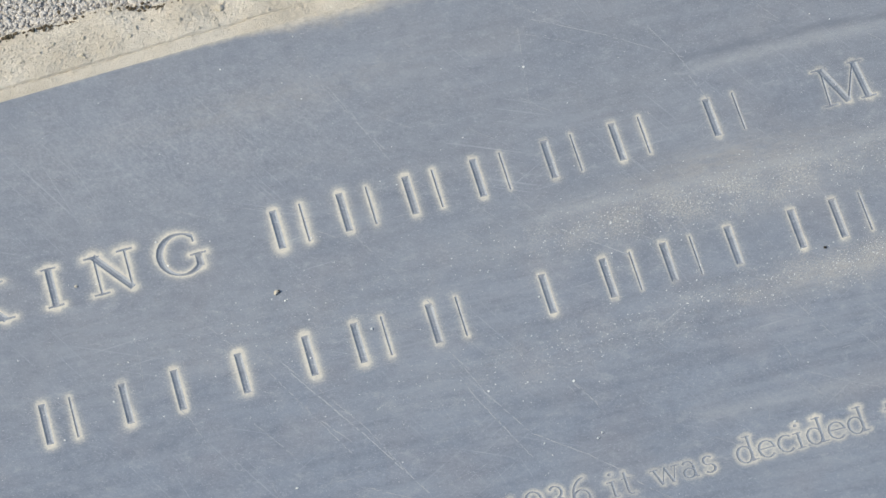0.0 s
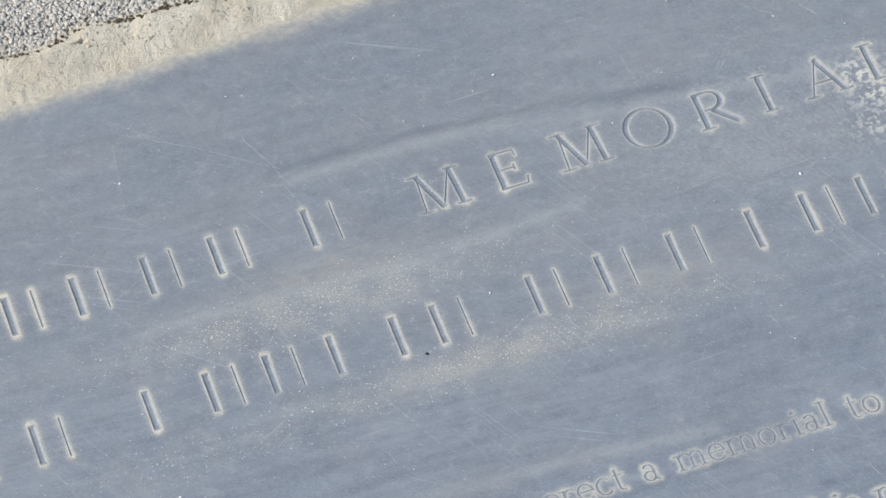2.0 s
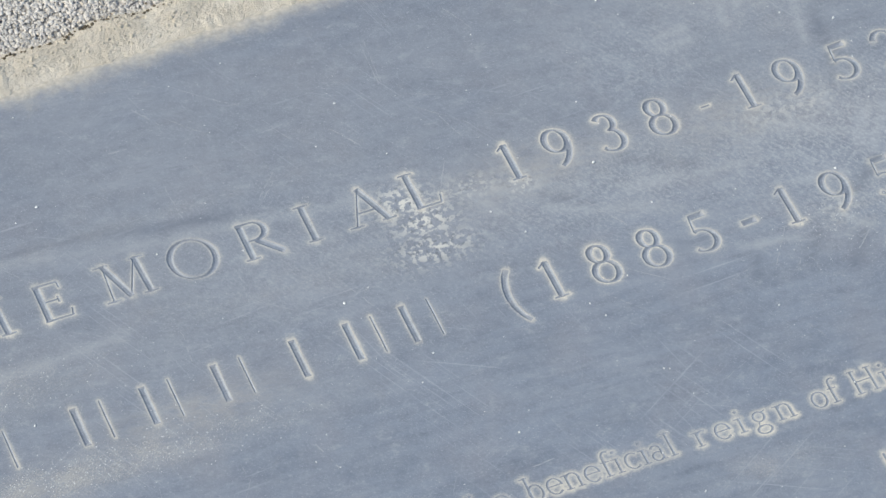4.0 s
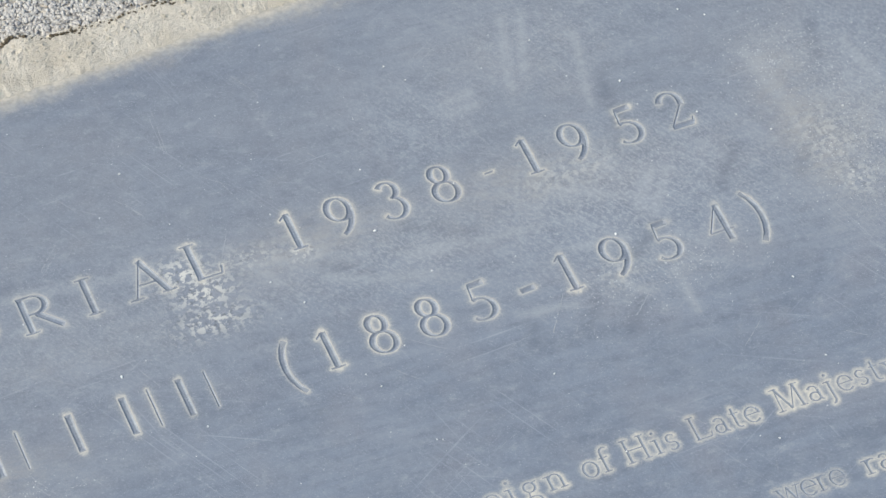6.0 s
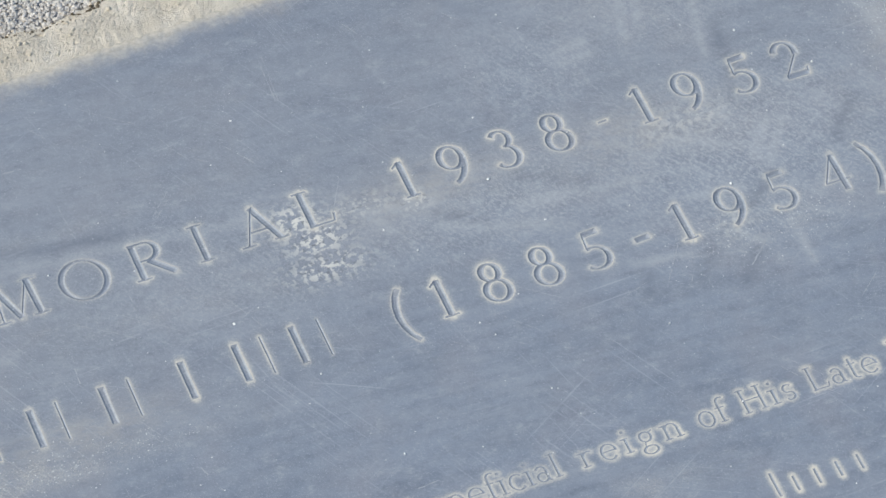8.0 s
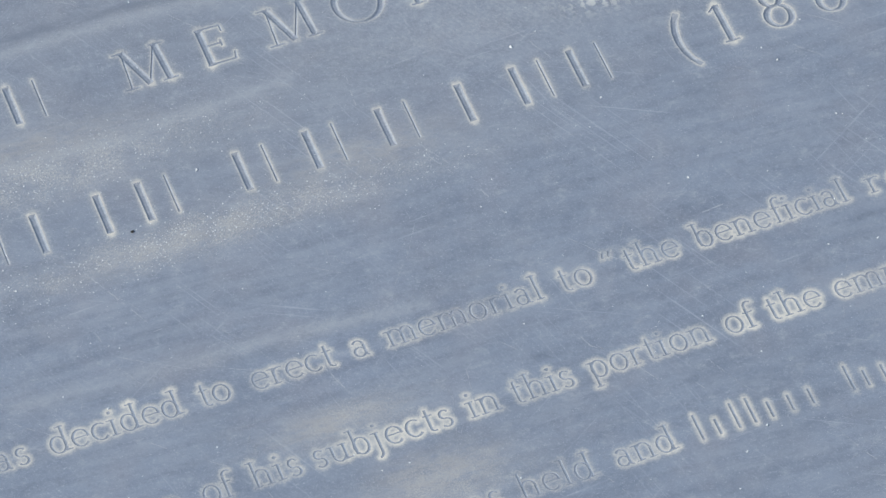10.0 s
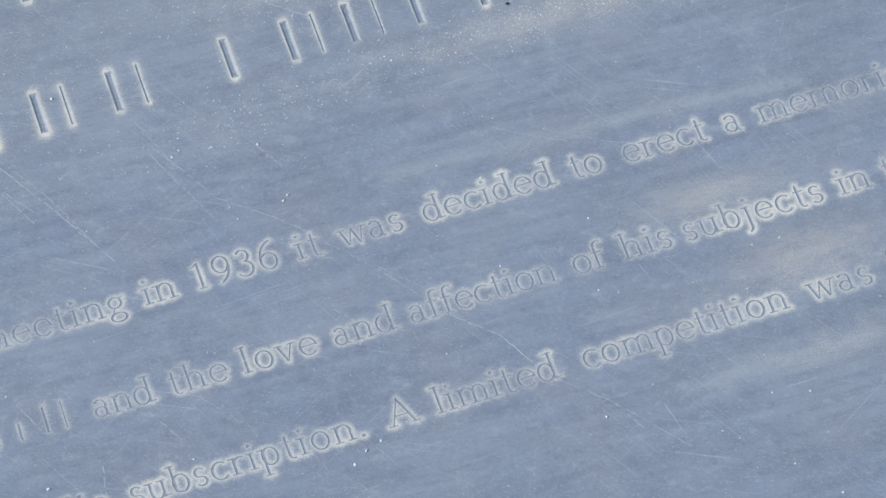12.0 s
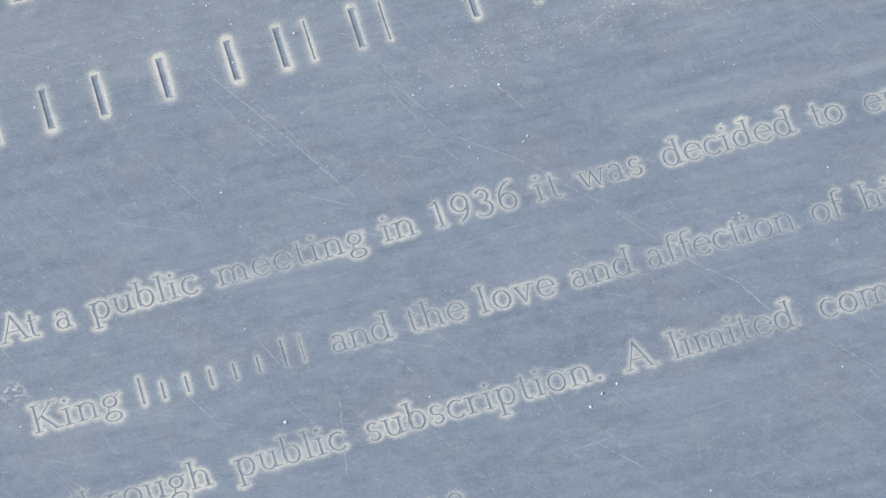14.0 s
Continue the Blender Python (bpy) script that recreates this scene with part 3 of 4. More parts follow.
def carve(letters, y0, y1, sheet, plaque):
    """One strip of the face with its letters cut in: the cut of each letter is a part of its own."""
    from mathutils.geometry import delaunay_2d_cdt
    step = 0.0013
    pts, edges = [], []

    def chain(line, closed=False):
        k = len(pts)
        pts.extend(line)
        edges.extend((k + i, k + i + 1) for i in range(len(line) - 1))
        if closed:
            edges.append((k + len(line) - 1, k))

    rim = np.linspace(X0, X1, int((X1 - X0) / 0.0028) + 1)
    chain([(x, y0) for x in rim] + [(x, y1) for x in rim[::-1]], True)
    for L in letters:
        for line, hw in L.strokes:
            ring = np.linalg.norm(line[0] - line[-1]) < 1e-6
            if ring:
                wrap = np.concatenate([line[-2:-1], line, line[1:2]])
                hws = np.concatenate([hw[-2:-1], hw, hw[1:2]])
                a, b = (o[1:-2] for o in offset(wrap, hws))
                chain(a.tolist(), True), chain(b.tolist(), True)
                ia, ib = (o[1:-2] for o in offset(wrap, np.maximum(hws - L.floor, 0.00002)))
                chain(ia.tolist(), True), chain(ib.tolist(), True)
            else:
                a, b = offset(line, hw)
                chain(a.tolist() + b[::-1].tolist(), True)
                ia, ib = offset(line, np.maximum(hw - L.floor, 0.00002))
                chain(ia[1:-1].tolist() + ib[1:-1][::-1].tolist(), True)
    gx = np.arange(X0 + step, X1 - step / 2, step)
    gy = np.arange(y0 + step, y1 - step / 2, step)
    grid = np.stack(np.meshgrid(gx, gy), 2).reshape(-1, 2) + np.random.uniform(-0.0002, 0.0002, (len(gx) * len(gy), 2))
    far = np.full(len(grid), 1.0)
    deep = np.zeros(len(grid))
    for L in letters:
        k = np.where(((grid > L.low - 0.007) & (grid < L.high + 0.007)).all(1))[0]
        if len(k):
            d, o = L.depth(grid[k])
            far[k], deep[k] = np.minimum(far[k], o), np.maximum(deep[k], d)
    keep = (deep <= 0) & (far > 0.00035) & (far < 0.0062)
    nth = np.arange(len(grid))
    coarse = (far >= 0.0062) & (nth % len(gx) % 2 == 0) & (nth // len(gx) % 2 == 0)
    pts.extend(grid[keep | coarse].tolist())
    v, _, f, *_ = delaunay_2d_cdt([Vector(p) for p in pts], edges, [], 0, 1e-7)
    v = np.array([tuple(p) for p in v])
    f = np.array([tuple(t) for t in f if len(t) == 3])
    deep, far = np.zeros(len(v)), np.full(len(v), 1.0)
    mid = v[f].mean(1)
    owner = np.full(len(f), -1)
    for i, L in enumerate(letters):
        k = np.where(((v > L.low - 0.007) & (v < L.high + 0.007)).all(1))[0]
        d, o = L.depth(v[k])
        deep[k], far[k] = np.maximum(deep[k], d), np.minimum(far[k], o)
        k = np.where(((mid > L.low - 1e-4) & (mid < L.high + 1e-4)).all(1))[0]
        d, _ = L.depth(mid[k])
        owner[k[d > 0.000012]] = i
    deep[deep < 0.00002] = 0
    out = f[owner < 0]
    big = y1 - y0 > 0.045
    if big:
        left = 1 / (1 + np.exp((v[:, 0] - 0.21) / 0.03))
        dates = 1 / (1 + np.exp(-(v[:, 0] - 0.72) / 0.02))
        rim = (0.80 + 0.36 * left + 0.16 * dates) * np.exp(-(far / (0.0009 + 0.0010 * left)) ** 2)
        res = np.maximum(rim, (0.42 + 0.28 * left + 0.06 * dates) * np.exp(-(far / (0.0034 + 0.0010 * left)) ** 1.5))
    else:
        heavy = blots(v, THICK_DUST)
        res = (0.95 + 0.35 * heavy) * (0.64 * np.exp(-(far / 0.0024) ** 1.6) + 0.08 * np.exp(-(far / 0.0009) ** 2))
    res *= np.array([0.90 + 0.55 * noise.noise((p[0] * 14, p[1] * 26, 4.0)) + 0.30 * noise.noise((p[0] * 90, p[1] * 90, 8.0)) for p in v.tolist()])
    res = np.clip(res, 0, 1)
    sheet.add(np.column_stack([v, np.zeros(len(v))]), out, res)
    cut = np.column_stack([v, -deep * (0.50 if big else 0.40)])
    for i, L in enumerate(letters):
        mine = f[owner == i]
        if not len(mine):
            continue
        used, idx = np.unique(mine, return_inverse=True)
        name = "engraved_bar" if L.char in "|‖¦" else "engraved_digit" if L.char.isdigit() else "engraved_letter" if L.char.isalpha() else "engraved_mark"
        me = mesh_of(name, cut[used], idx.reshape(-1, 3), CARVED)
        wall = (0.20 if big else 0.12) * np.clip(1 - deep[used] / (0.45 * L.floor), 0, 1)
        me.attributes.new("residue", "FLOAT", "POINT").data.foreach_set("value", wall.astype(np.float32))
        part(name, me, plaque)


# ---- the ground and its chips ----
def build_ground():
    s = 600.0
    me = mesh_of("ground", [(-s, -s, GROUND_Z), (s, -s, GROUND_Z), (s, s, GROUND_Z), (-s, s, GROUND_Z)], [(0, 1, 2, 3)], GROUND)
    tagged(new("ground", me), "grey exposed-aggregate concrete paving round the plaque", "paving", kind="structure")


def lump(rng, centre, size, flat=0.7):
    """An angular chip: a jittered, squashed low-poly stone."""
    ico = [(0, 0, 1), (0.89, 0, 0.45), (0.28, 0.85, 0.45), (-0.72, 0.53, 0.45), (-0.72, -0.53, 0.45), (0.28, -0.85, 0.45),
           (0.72, 0.53, -0.45), (-0.28, 0.85, -0.45), (-0.89, 0, -0.45), (-0.28, -0.85, -0.45), (0.72, -0.53, -0.45), (0, 0, -1)]
    turn = Euler(rng.uniform(0, 6.28, 3)).to_matrix()
    m = np.array(turn) * (size * rng.uniform(0.7, 1.3, 3))
    v = (np.array(ico) * rng.uniform(0.8, 1.15, (12, 1))) @ m.T
    v[:, 2] *= flat
    return v + centre


ICO_FACES = [(0, 1, 2), (0, 2, 3), (0, 3, 4), (0, 4, 5), (0, 5, 1), (1, 6, 2), (2, 7, 3), (3, 8, 4), (4, 9, 5), (5, 10, 1),
             (6, 7, 2), (7, 8, 3), (8, 9, 4), (9, 10, 5), (10, 6, 1), (6, 11, 7), (7, 11, 8), (8, 11, 9), (9, 11, 10), (10, 11, 6)]


def heap(name, spots, material, flat=0.7, seed=3):
    rng = np.random.default_rng(seed)
    verts, faces = [], []
    for k, (x, y, z, size) in enumerate(spots):
        verts.append(lump(rng, (x, y, z), size, flat))
        faces.append(np.array(ICO_FACES) + 12 * k)
    me = mesh_of(name, np.concatenate(verts), np.concatenate(faces), material)
    return new(name, me)


def build_chips():
    rng = np.random.default_rng(11)
    spots = []
    for _ in range(44000):
        x, y = rng.uniform(-0.06, 1.0), rng.uniform(0.183, 0.258)
        if y < mortar_edge(x) + rng.uniform(-0.002, 0.003):
            continue
        spots.append((x, y, GROUND_Z + rng.uniform(0.0003, 0.0010), rng.choice([0.0007, 0.0009, 0.0012, 0.0016])))
    tagged(heap("exposed_aggregate", spots, CHIPS, 0.6), "grey and white granite chips set in the paving", "aggregate", kind="stuff")


# ---- the mortar bed ----
def mortar_start(x):
    return top_edge(x) - 0.002 - (0.003 * noise.noise((x * 60, 0, 2)) + 0.002 * noise.noise((x * 260, 0, 5)) + 0.002) / (1 + math.exp(-(x - 0.16) / 0.01))


def mortar_height(x, y, y0, y1):
    """The fillet's surface, between its edge on the slab and its edge on the paving."""
    f = (y - y0) / (y1 - y0)
    p = Vector((x, y, 0))
    z = 0.0001 + 0.0030 * min(f * 1.6, 1) * (1 - max(0, f - 0.75) * 3.2)
    z += 0.0010 * noise.fractal(p * 45, 1.0, 2.0, 3) * min(1, f * 6) + 0.0003 * noise.noise(p * 420) * min(1, f * 5)
    pit = noise.noise(p * 170 + Vector((3, 7, 0))) + 0.35 * noise.noise(p * 38) + 0.45 * (f - 0.6)
    lip = y - top_edge(x) - 0.0060 - 0.0006 * noise.noise((x * 80, 1, 0))
    z -= 0.0010 * math.exp(-(lip / 0.0007) ** 2) / (1 + math.exp((x - 0.16) / 0.012))
    if pit > 0.66:
        z -= 0.0028 * (pit - 0.66) / 0.3 * min(1, f * 3)
    # crumbled hollow in the lump
    away = ((x - 0.640) / 0.007) ** 2 + ((y - 0.196) / 0.004) ** 2
    return z - 0.0022 * math.exp(-away) * (0.6 + noise.noise(p * 300))


def build_mortar():
    """A rough fillet along the slab's head and plain joints on its three other sides."""
    xs, rows = np.arange(-0.20, 1.28, 0.0014), 58
    verts = []
    for x in xs:
        y0, y1 = mortar_start(x), mortar_edge(x) + 0.004
        for r in range(rows + 1):
            y = y0 + (y1 - y0) * r / rows
            z = -0.0001 if r == 0 else GROUND_Z - 0.001 if r == rows else mortar_height(x, y, y0, y1)
            verts.append((x, y, z))
    n = rows + 1
    faces = [(i * n + r, (i + 1) * n + r, (i + 1) * n + r + 1, i * n + r + 1) for i in range(len(xs) - 1) for r in range(rows)]
    bed = tagged(new("mortar_bed", mesh_of("mortar_bed", verts, faces, MORTAR)), "crumbling sandy lime mortar along the plaque's edge", "mortar", kind="structure")
    for x0, x1, y0, y1 in ((X0 - 0.03, X0 - 0.0004, Y0 - 0.03, 0.138), (X1 + 0.0004, X1 + 0.03, Y0 - 0.03, 0.180), (X0, X1, Y0 - 0.03, Y0 - 0.0004)):
        v = [(x0, y0, GROUND_Z), (x1, y0, GROUND_Z), (x1, y1, GROUND_Z), (x0, y1, GROUND_Z)]
        w = [(x, y, -0.0004) for x, y, _ in v]
        part("joint", mesh_of("joint", v + w, [(4, 5, 6, 7), (0, 1, 5, 4), (1, 2, 6, 5), (2, 3, 7, 6), (3, 0, 4, 7)], MORTAR), bed)
    rng = np.random.default_rng(5)
    sand, crumbs = [], []
    for _ in range(2600):
        x = rng.uniform(-0.06, 1.0)
        f = rng.beta(2.2, 1.3)
        size = rng.choice([0.0003, 0.0005, 0.0008, 0.0012], p=[0.55, 0.30, 0.12, 0.03])
        y0, y1 = mortar_start(x), mortar_edge(x) + 0.004
        y = y0 + (y1 - y0) * (0.08 + 0.84 * f)
        sand.append((x, y, mortar_height(x, y, y0, y1) + size * 0.15, size))
    # dark brown lumps added to draw the shaded crack between mortar and chips
    for _ in range(2600):
        x = rng.uniform(-0.06, 1.0)
        crumbs.append((x, mortar_edge(x) + rng.normal(0.0005, 0.0009 if rng.random() < 0.88 else 0.004), 0.0014 + rng.uniform(-0.001, 0.0005), rng.choice([0.0004, 0.0007, 0.0012])))
    tagged(heap("mortar_sand", sand, PEBBLE, 0.8, 6), "pale sand grains loose on the mortar", "sand", kind="stuff")
    tagged(heap("mortar_pebble", [(0.120, 0.170, mortar_height(0.120, 0.170, mortar_start(0.120), mortar_edge(0.120) + 0.004) + 0.0004, 0.0024)], PEBBLE, 0.5, 8), "flat buff pebble bedded in the mortar", "pebble")
    tagged(heap("crevice_crumbs", crumbs, CREVICE, 0.8, 7), "dark brown lumps drawing the shaded crevice along the mortar's ragged edge", "soil", kind="stuff")


# ---- the plaque ----
def build_plaque():
    body = [(X0, Y0), (X1, Y0), (X1, top_edge(X1)), (X0, top_edge(X0))]
    v = [(x, y, -0.02) for x, y in body] + [(x, y, -0.0022) for x, y in body]
    plaque = new("memorial_plaque", mesh_of("memorial_plaque", v, [(3, 2, 1, 0), (0, 1, 5, 4), (1, 2, 6, 5), (2, 3, 7, 6), (3, 0, 4, 7)], SLATE))
    tagged(plaque, "blue-grey slate memorial plaque with dusty engraved lettering, scratched", "plaque")
    sheet = Sheet()
    y = Y0
    for (y0, y1), (_, letters) in sorted(zip(SPANS, LINES), key=lambda z: z[0][0]):
        sheet.plain(y, y0, 0.0028)
        carve(letters, y0, y1, sheet, plaque)
        y = y1
    sheet.plain(y, 0, 0.0022, head=True)
    verts = np.concatenate(sheet.verts)
    # the rim turns down at the edges
    rim = [(X0, Y0), (X1, Y0), (X1, top_edge(X1)), (X0, top_edge(X0))]
    k = len(verts)
    extra = np.array([(x, y, z) for z in (0, -0.0022) for x, y in rim])
    sides = [(k + i, k + j, k + 4 + j) for i, j in ((0, 1), (1, 2), (2, 3), (3, 0))] + [(k + i, k + 4 + j, k + 4 + i) for i, j in ((0, 1), (1, 2), (2, 3), (3, 0))]
    me = mesh_of("face", np.concatenate([verts, extra]), np.concatenate([*sheet.faces, np.array(sides)]), SLATE)
    every = np.concatenate([verts, extra])
    for name, values in (("residue", np.concatenate([*sheet.residue, np.zeros(8)])), ("dust", blots(every, DRIFTS)), ("crust", blots(every, CRUSTS)), ("wiped", blots(every, WIPES)),
                         ("rubbed", np.maximum(along(every, RUBS, 0.0032), along(every, DARK_STREAKS, 0.0042))), ("bleached", np.maximum(0.62 * along(every, PALE_RUBS, 0.0042), 0.9 * along(every, PALE_STREAKS, 0.0030))), ("weathered", weathering(every)), ("lime", lime_film(every)), ("film", blots(every, FILMS))):
        me.attributes.new(name, "FLOAT", "POINT").data.foreach_set("value", values.astype(np.float32))
    part("face", me, plaque, "honed slate face with dust round the lettering")
    for way, width in SCRATCHES:
        line = [Vector((float(a), float(b), 0)) for a, b in (p.split(",") for p in way.split())]
        part("scratch", scratch_mesh(line, width), plaque)
    rng = np.random.default_rng(77)
    fine = []
    for _ in range(420):
        x, y = rng.uniform(X0 + 0.02, X1 - 0.08), rng.uniform(Y0 + 0.04, 0.135)
        way = radians(rng.choice([rng.normal(-58, 9), rng.normal(-38, 8), rng.normal(8, 10), rng.normal(70, 14)], p=[0.42, 0.22, 0.16, 0.20]))
        long = rng.choice([0.006, 0.012, 0.022, 0.040])
        bend = rng.normal(0, 0.10)
        mid = Vector((x + math.cos(way) * long / 2, y + math.sin(way) * long / 2, 0))
        end = mid + Vector((math.cos(way + bend), math.sin(way + bend), 0)) * long / 2
        if end.y < 0.135:
            fine.append(scratch_lines([Vector((x, y, 0)), mid, end], rng.choice([0.00022, 0.0003, 0.0004])))
    count = np.cumsum([0] + [len(v) for v, _ in fine])
    me = mesh_of("hair_scratches", [p for v, _ in fine for p in v], [[i + k for i in q] for (_, f), k in zip(fine, count) for q in f], SCRATCH)
    tagged(part("hair_scratches", me, plaque, "fine pale hair scratches all over the slate"), kind="stuff")
    return plaque


def scratch_lines(line, width):
    """A thin broken burr of bruised stone along a line."""
    rng = np.random.default_rng(int(abs(line[0].x) * 1e5))
    verts, faces = [], []
    for a, b in zip(line, line[1:]):
        d = b - a
        side = Vector((-d.y, d.x, 0)).normalized()
        count = max(2, int(d.length / 0.002))
        for i in range(count):
            if rng.random() < 0.22:
                continue
            w = width * rng.uniform(0.3, 0.9) / 2
            drift = side * rng.normal(0, 0.00012)
            p, q = a + d * (i / count) + drift, a + d * ((i + 1.05) / count) + drift
            k = len(verts)
            verts += [p - side * w, q - side * w, q + side * w, p + side * w, (p + q) / 2 + Vector((0, 0, 0.00012))]
            faces += [(k, k + 1, k + 4), (k + 1, k + 2, k + 4), (k + 2, k + 3, k + 4), (k + 3, k, k + 4)]
    for p in verts:
        p.z += 0.00002
    return verts, faces


def scratch_mesh(line, width):
    return mesh_of("scratch", *scratch_lines(line, width), SCRATCH)


SCRATCHES = [
    ("0.1564,0.1147 0.1758,0.0678 0.1858,0.0405", 0.0007),
    ("0.1603,0.1113 0.1798,0.0592 0.1849,0.0487", 0.0009),
    ("0.0931,0.1164 0.1061,0.0919 0.1218,0.0666", 0.0005),
    ("0.1566,-0.0040 0.1732,-0.0346 0.1850,-0.0594", 0.0006),
    ("0.1844,-0.0948 0.1921,-0.1214 0.2103,-0.1639", 0.0006),
    ("0.2793,0.1121 0.3160,0.0886 0.3552,0.0587", 0.0007),
    ("0.3414,0.0872 0.3508,0.0655 0.3574,0.0450", 0.0005),
    ("0.3998,0.0874 0.4126,0.0665", 0.0005),
    ("0.2744,0.1064 0.2668,0.0522", 0.0005),
    ("0.3590,-0.0995 0.3796,-0.1411", 0.0006),
    ("0.2565,-0.0268 0.2910,-0.0578", 0.0009),
    ("0.0616,-0.0247 0.0791,-0.0532", 0.0005),
    ("0.0925,-0.0726 0.1220,-0.1339", 0.0007),
    ("0.1106,-0.1082 0.1237,-0.1273", 0.0009),
    ("0.5294,-0.0267 0.5275,-0.0499", 0.0009),
    ("0.2423,-0.1275 0.2513,-0.1434", 0.0007),
    ("0.4721,-0.0069 0.5011,-0.0249", 0.0005),
    ("0.3545,0.0460 0.3621,0.0192", 0.0009),
    ("0.3788,0.0015 0.3914,-0.0187", 0.0007),
    ("0.2106,0.0557 0.2261,0.0544", 0.0005),
    ("0.5995,0.0355 0.6169,0.0523", 0.0009),
    ("0.5307,0.1006 0.5456,0.1000", 0.0009),
    ("0.5558,0.0694 0.5576,0.0391", 0.0007),
    ("0.5723,-0.0042 0.5703,-0.0261", 0.0007),
    ("0.5690,-0.1241 0.5761,-0.1464", 0.0009),
    ("0.5490,-0.0846 0.5625,-0.1078", 0.0009),
    ("0.7077,0.0279 0.6955,0.0069", 0.0009),
    ("0.6568,0.0735 0.6684,0.0560", 0.0005),
    ("0.1034,-0.0767 0.1310,-0.1249 0.1545,-0.1691", 0.0009),
    ("0.1126,-0.0873 0.1324,-0.1199 0.1487,-0.1581", 0.0006),
    ("0.0996,-0.0680 0.1112,-0.0869", 0.0007),
    ("0.1869,-0.0907 0.1980,-0.1205 0.2136,-0.1497", 0.0007),
    ("0.2136,-0.1497 0.2374,-0.1705 0.2511,-0.1843", 0.0007),
    ("0.2572,-0.1936 0.2770,-0.2165 0.2934,-0.2399", 0.0006),
    ("0.3010,-0.2531 0.3235,-0.2748 0.3343,-0.2959", 0.0009),
    ("0.3375,-0.3039 0.3638,-0.3301 0.3920,-0.3669", 0.0005),
    ("0.1468,-0.2595 0.1582,-0.2805", 0.0009),
    ("0.1729,-0.2597 0.1917,-0.2850", 0.0005),
    ("0.1266,-0.1577 0.1505,-0.1731", 0.0009),
    ("0.1174,-0.2819 0.1099,-0.3246", 0.0009),
    ("0.1652,-0.2964 0.1712,-0.3154", 0.0007),
    ("0.2135,-0.2993 0.2210,-0.3222", 0.0006),
    ("0.3638,-0.3301 0.3743,-0.3507", 0.0006),
    ("0.4446,-0.3508 0.4646,-0.3508", 0.0009),
    ("0.0777,-0.1010 0.0944,-0.1286", 0.0006),
    ("0.0527,-0.2100 0.0628,-0.2273", 0.0006),
    ("0.2278,-0.3380 0.2491,-0.3619", 0.0007),
    ("0.0867,-0.2355 0.0957,-0.2557", 0.0007),
    ("0.3874,-0.3382 0.3915,-0.3600", 0.0009),
    ("0.2486,-0.2316 0.2617,-0.2466", 0.0009),
    ("0.5503,-0.0925 0.5594,-0.1097", 0.0005),
    ("0.3759,-0.1477 0.3850,-0.1475", 0.0005),
    ("0.5844,-0.2352 0.5931,-0.2440", 0.0005),
    ("0.5817,-0.2267 0.5844,-0.2352", 0.0006),
    ("0.3239,-0.0291 0.3546,-0.0292", 0.0009),
    ("0.5207,-0.2255 0.5161,-0.2529", 0.0006),
    ("0.6666,-0.1799 0.6831,-0.1785", 0.0009),
    ("0.4542,-0.2000 0.4601,-0.2169", 0.0007),
    ("0.6616,0.0682 0.6676,0.0572", 0.0007),
    ("0.6993,0.1280 0.6965,0.0936", 0.0005),
    ("0.8685,-0.0989 0.8594,-0.1119", 0.0006),
    ("0.9430,-0.1534 0.9599,-0.1393", 0.0007),
    ("0.9180,0.1190 0.9027,0.0792", 0.0006),
    ("0.6013,0.0408 0.6159,0.0554", 0.0009),
    ("0.6951,0.0942 0.6963,0.1247", 0.0007),
    ("0.8976,-0.1104 0.9205,-0.0900", 0.0009),
    ("0.7701,-0.0262 0.7845,-0.0488", 0.0006),
    ("0.9303,-0.1066 0.9325,-0.1242", 0.0009),
    ("0.8661,-0.0811 0.8478,-0.1073", 0.0007),
]


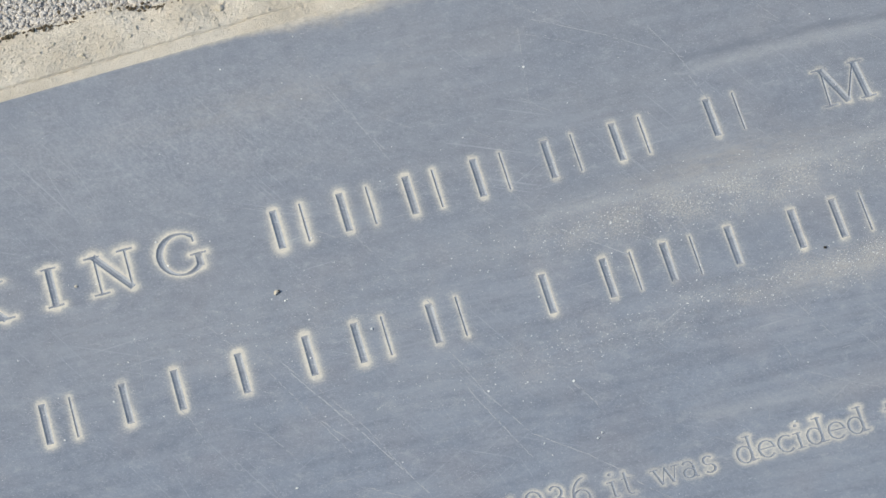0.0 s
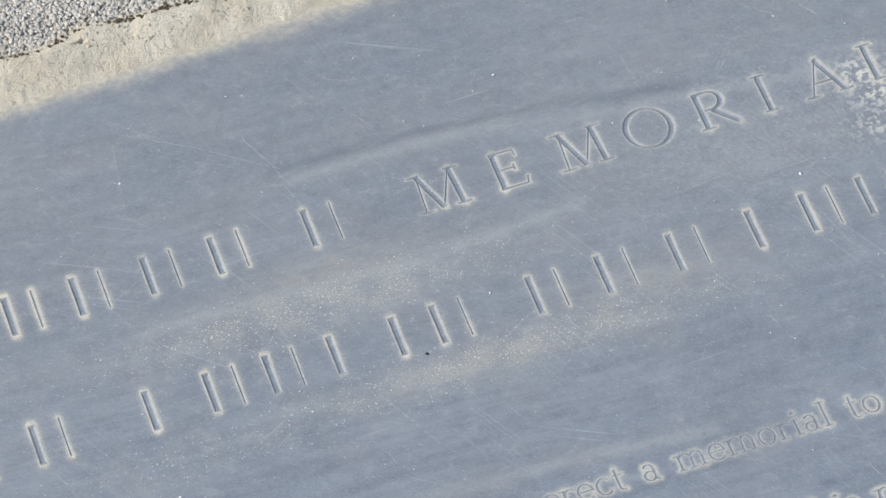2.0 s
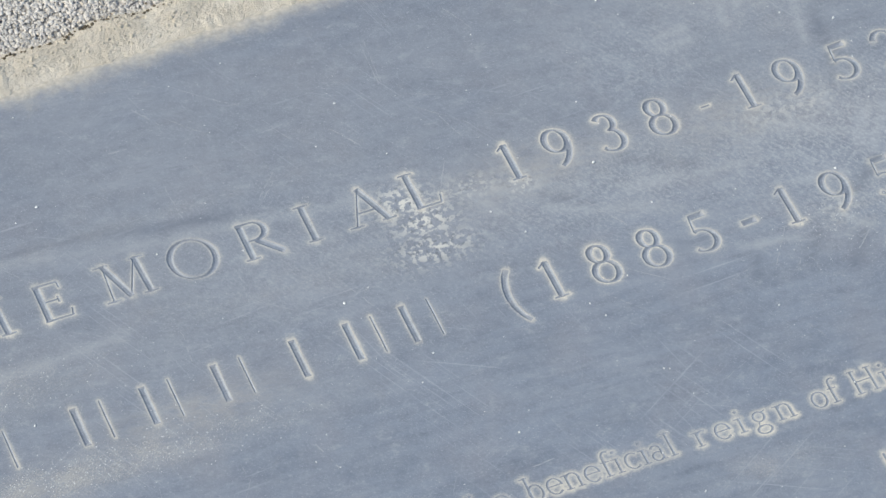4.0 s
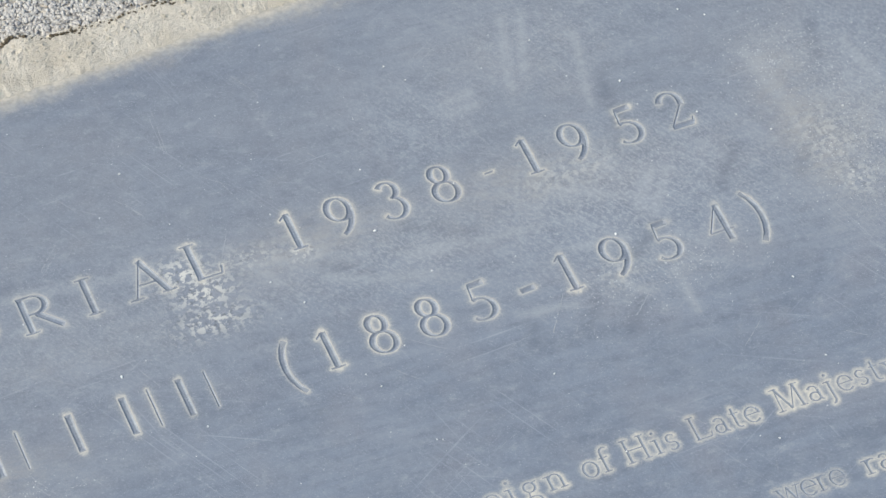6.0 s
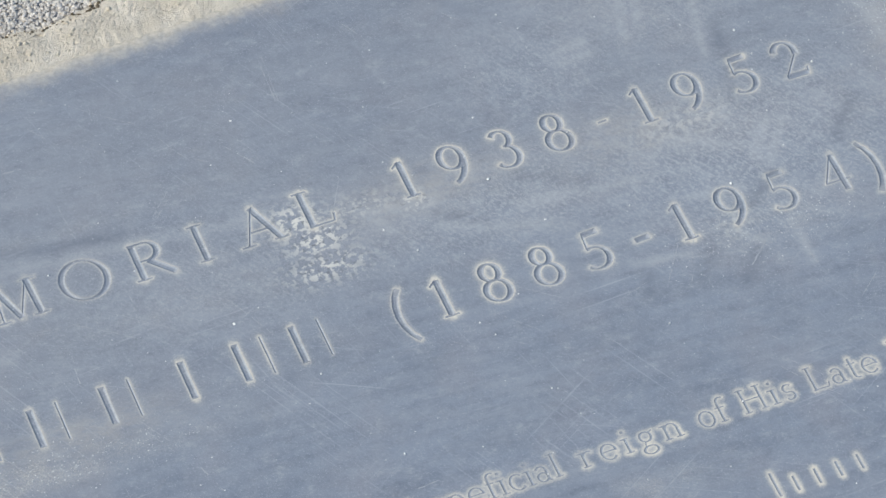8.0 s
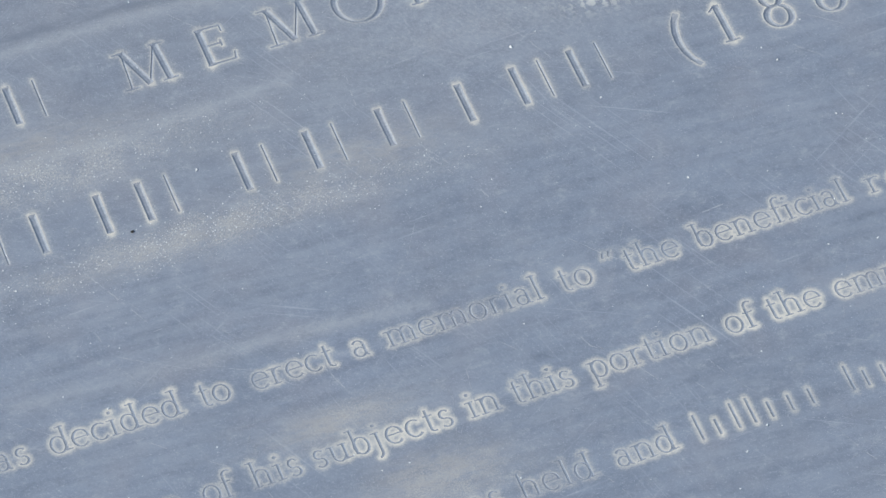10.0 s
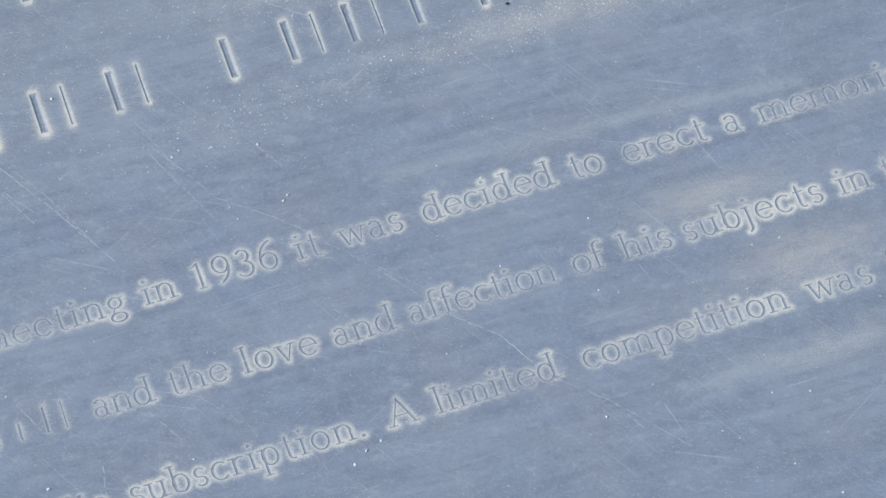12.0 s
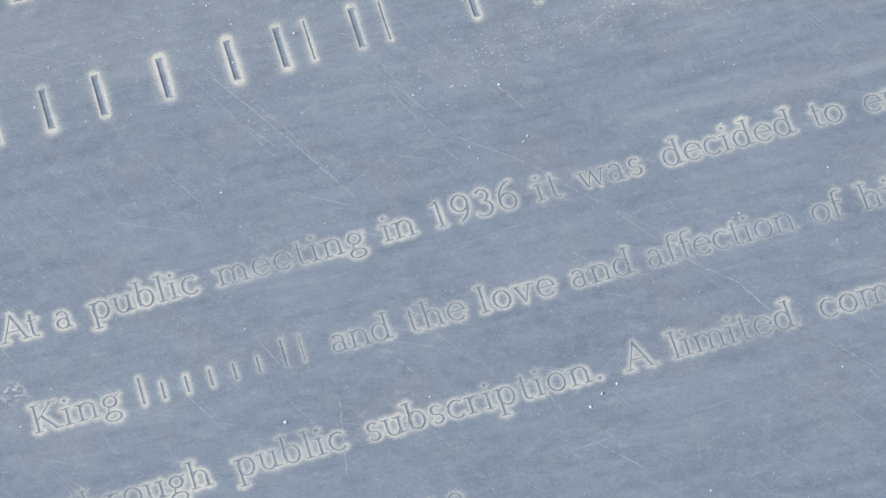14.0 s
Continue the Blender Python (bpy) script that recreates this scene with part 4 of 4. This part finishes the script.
# ---- grit and small stones lying on the face ----
def build_grit():
    rng = np.random.default_rng(21)
    spots = []
    for _ in range(1100):
        spots.append((rng.uniform(X0, X1), rng.uniform(Y0, 0.14), 0.0001, rng.choice([0.00022, 0.00032, 0.0005, 0.0008], p=[0.5, 0.33, 0.14, 0.03])))
    for x, y, rx, ry, k in DRIFTS[:7]:
        for _ in range(int(900 * k)):
            spots.append((rng.normal(x, rx * 0.6), rng.normal(y, ry * 0.6), 0.00008, rng.choice([0.00014, 0.0002, 0.00032])))
    tagged(heap("white_grit", spots, GRIT, 0.6, 22), "tiny white grit grains scattered over the plaque", "grit", kind="stuff")
    for k, (x, y, size, mat, name, label) in enumerate((
            (0.1072, -0.0248, 0.0014, PEBBLE, "small_stone", "tiny pale stone lying on the plaque"),
            # black lump that draws the pale stone's cast shadow on its right
            (0.1088, -0.0244, 0.0009, DARK, "crumb_and_shadow", "tiny black lump put in as a pale stone's shadow"),
            (0.3908, -0.0850, 0.0009, DARK, "crumb_and_shadow", "tiny dark crumb lying on the plaque"),
            (0.0060, -0.0005 + 0.012, 0.0009, PEBBLE, "small_stone", "tiny pale stone caught in a letter"))):
        tagged(heap(name, [(x, y, size * 0.3, size)], mat, 0.8, 40 + k), label, "stone" if mat is PEBBLE else "crumb")

    grains = ("0.1546,0.1390 0.2454,-0.1632 0.1990,-0.1186 0.1107,-0.0314 0.4286,0.0659 0.4350,-0.0596 0.2392,-0.0697 0.1502,-0.0626 0.1112,0.1292 0.2428,-0.1258 0.4947,0.1439 0.6726,-0.1563 0.7131,-0.1673 0.7477,-0.1021 "
              "0.7621,-0.1459 0.7853,-0.0021 0.8397,0.0128 0.5355,0.0246 0.7745,0.1480 0.8356,0.1066 0.7581,0.1088 1.0123,0.0828 0.9220,0.0935 0.9902,0.0087 1.0104,-0.0015 0.7301,-0.0335 0.8515,-0.0478 0.8390,-0.1298 "
              "0.7652,-0.1472 0.9898,-0.1187 0.9493,-0.0404 0.9584,0.0460 0.7393,0.0715 0.7177,-0.0138 0.8432,0.0927 1.0704,-0.0184 0.0947,-0.1689 0.2484,-0.1606 0.2033,-0.1157 0.0886,-0.2856 0.2957,-0.2771 0.3584,-0.3375 "
              "0.1604,-0.2931 0.2415,-0.3167 0.3784,-0.2673 0.4393,-0.3517 0.4571,-0.3568 0.3442,-0.1837 0.4483,-0.2912")
    for k, (x, y) in enumerate(p.split(",") for p in grains.split()):
        size = (0.0005, 0.0007, 0.0006, 0.0008)[k % 4]
        tagged(heap("grit_grain", [(float(x), float(y), size * 0.35, size)], GRIT, 0.7, 60 + k), "bright white grit grain lying on the slate", "grit", "grit grains on the plaque")


build_ground()
build_mortar()
build_chips()
build_grit()
build_plaque()
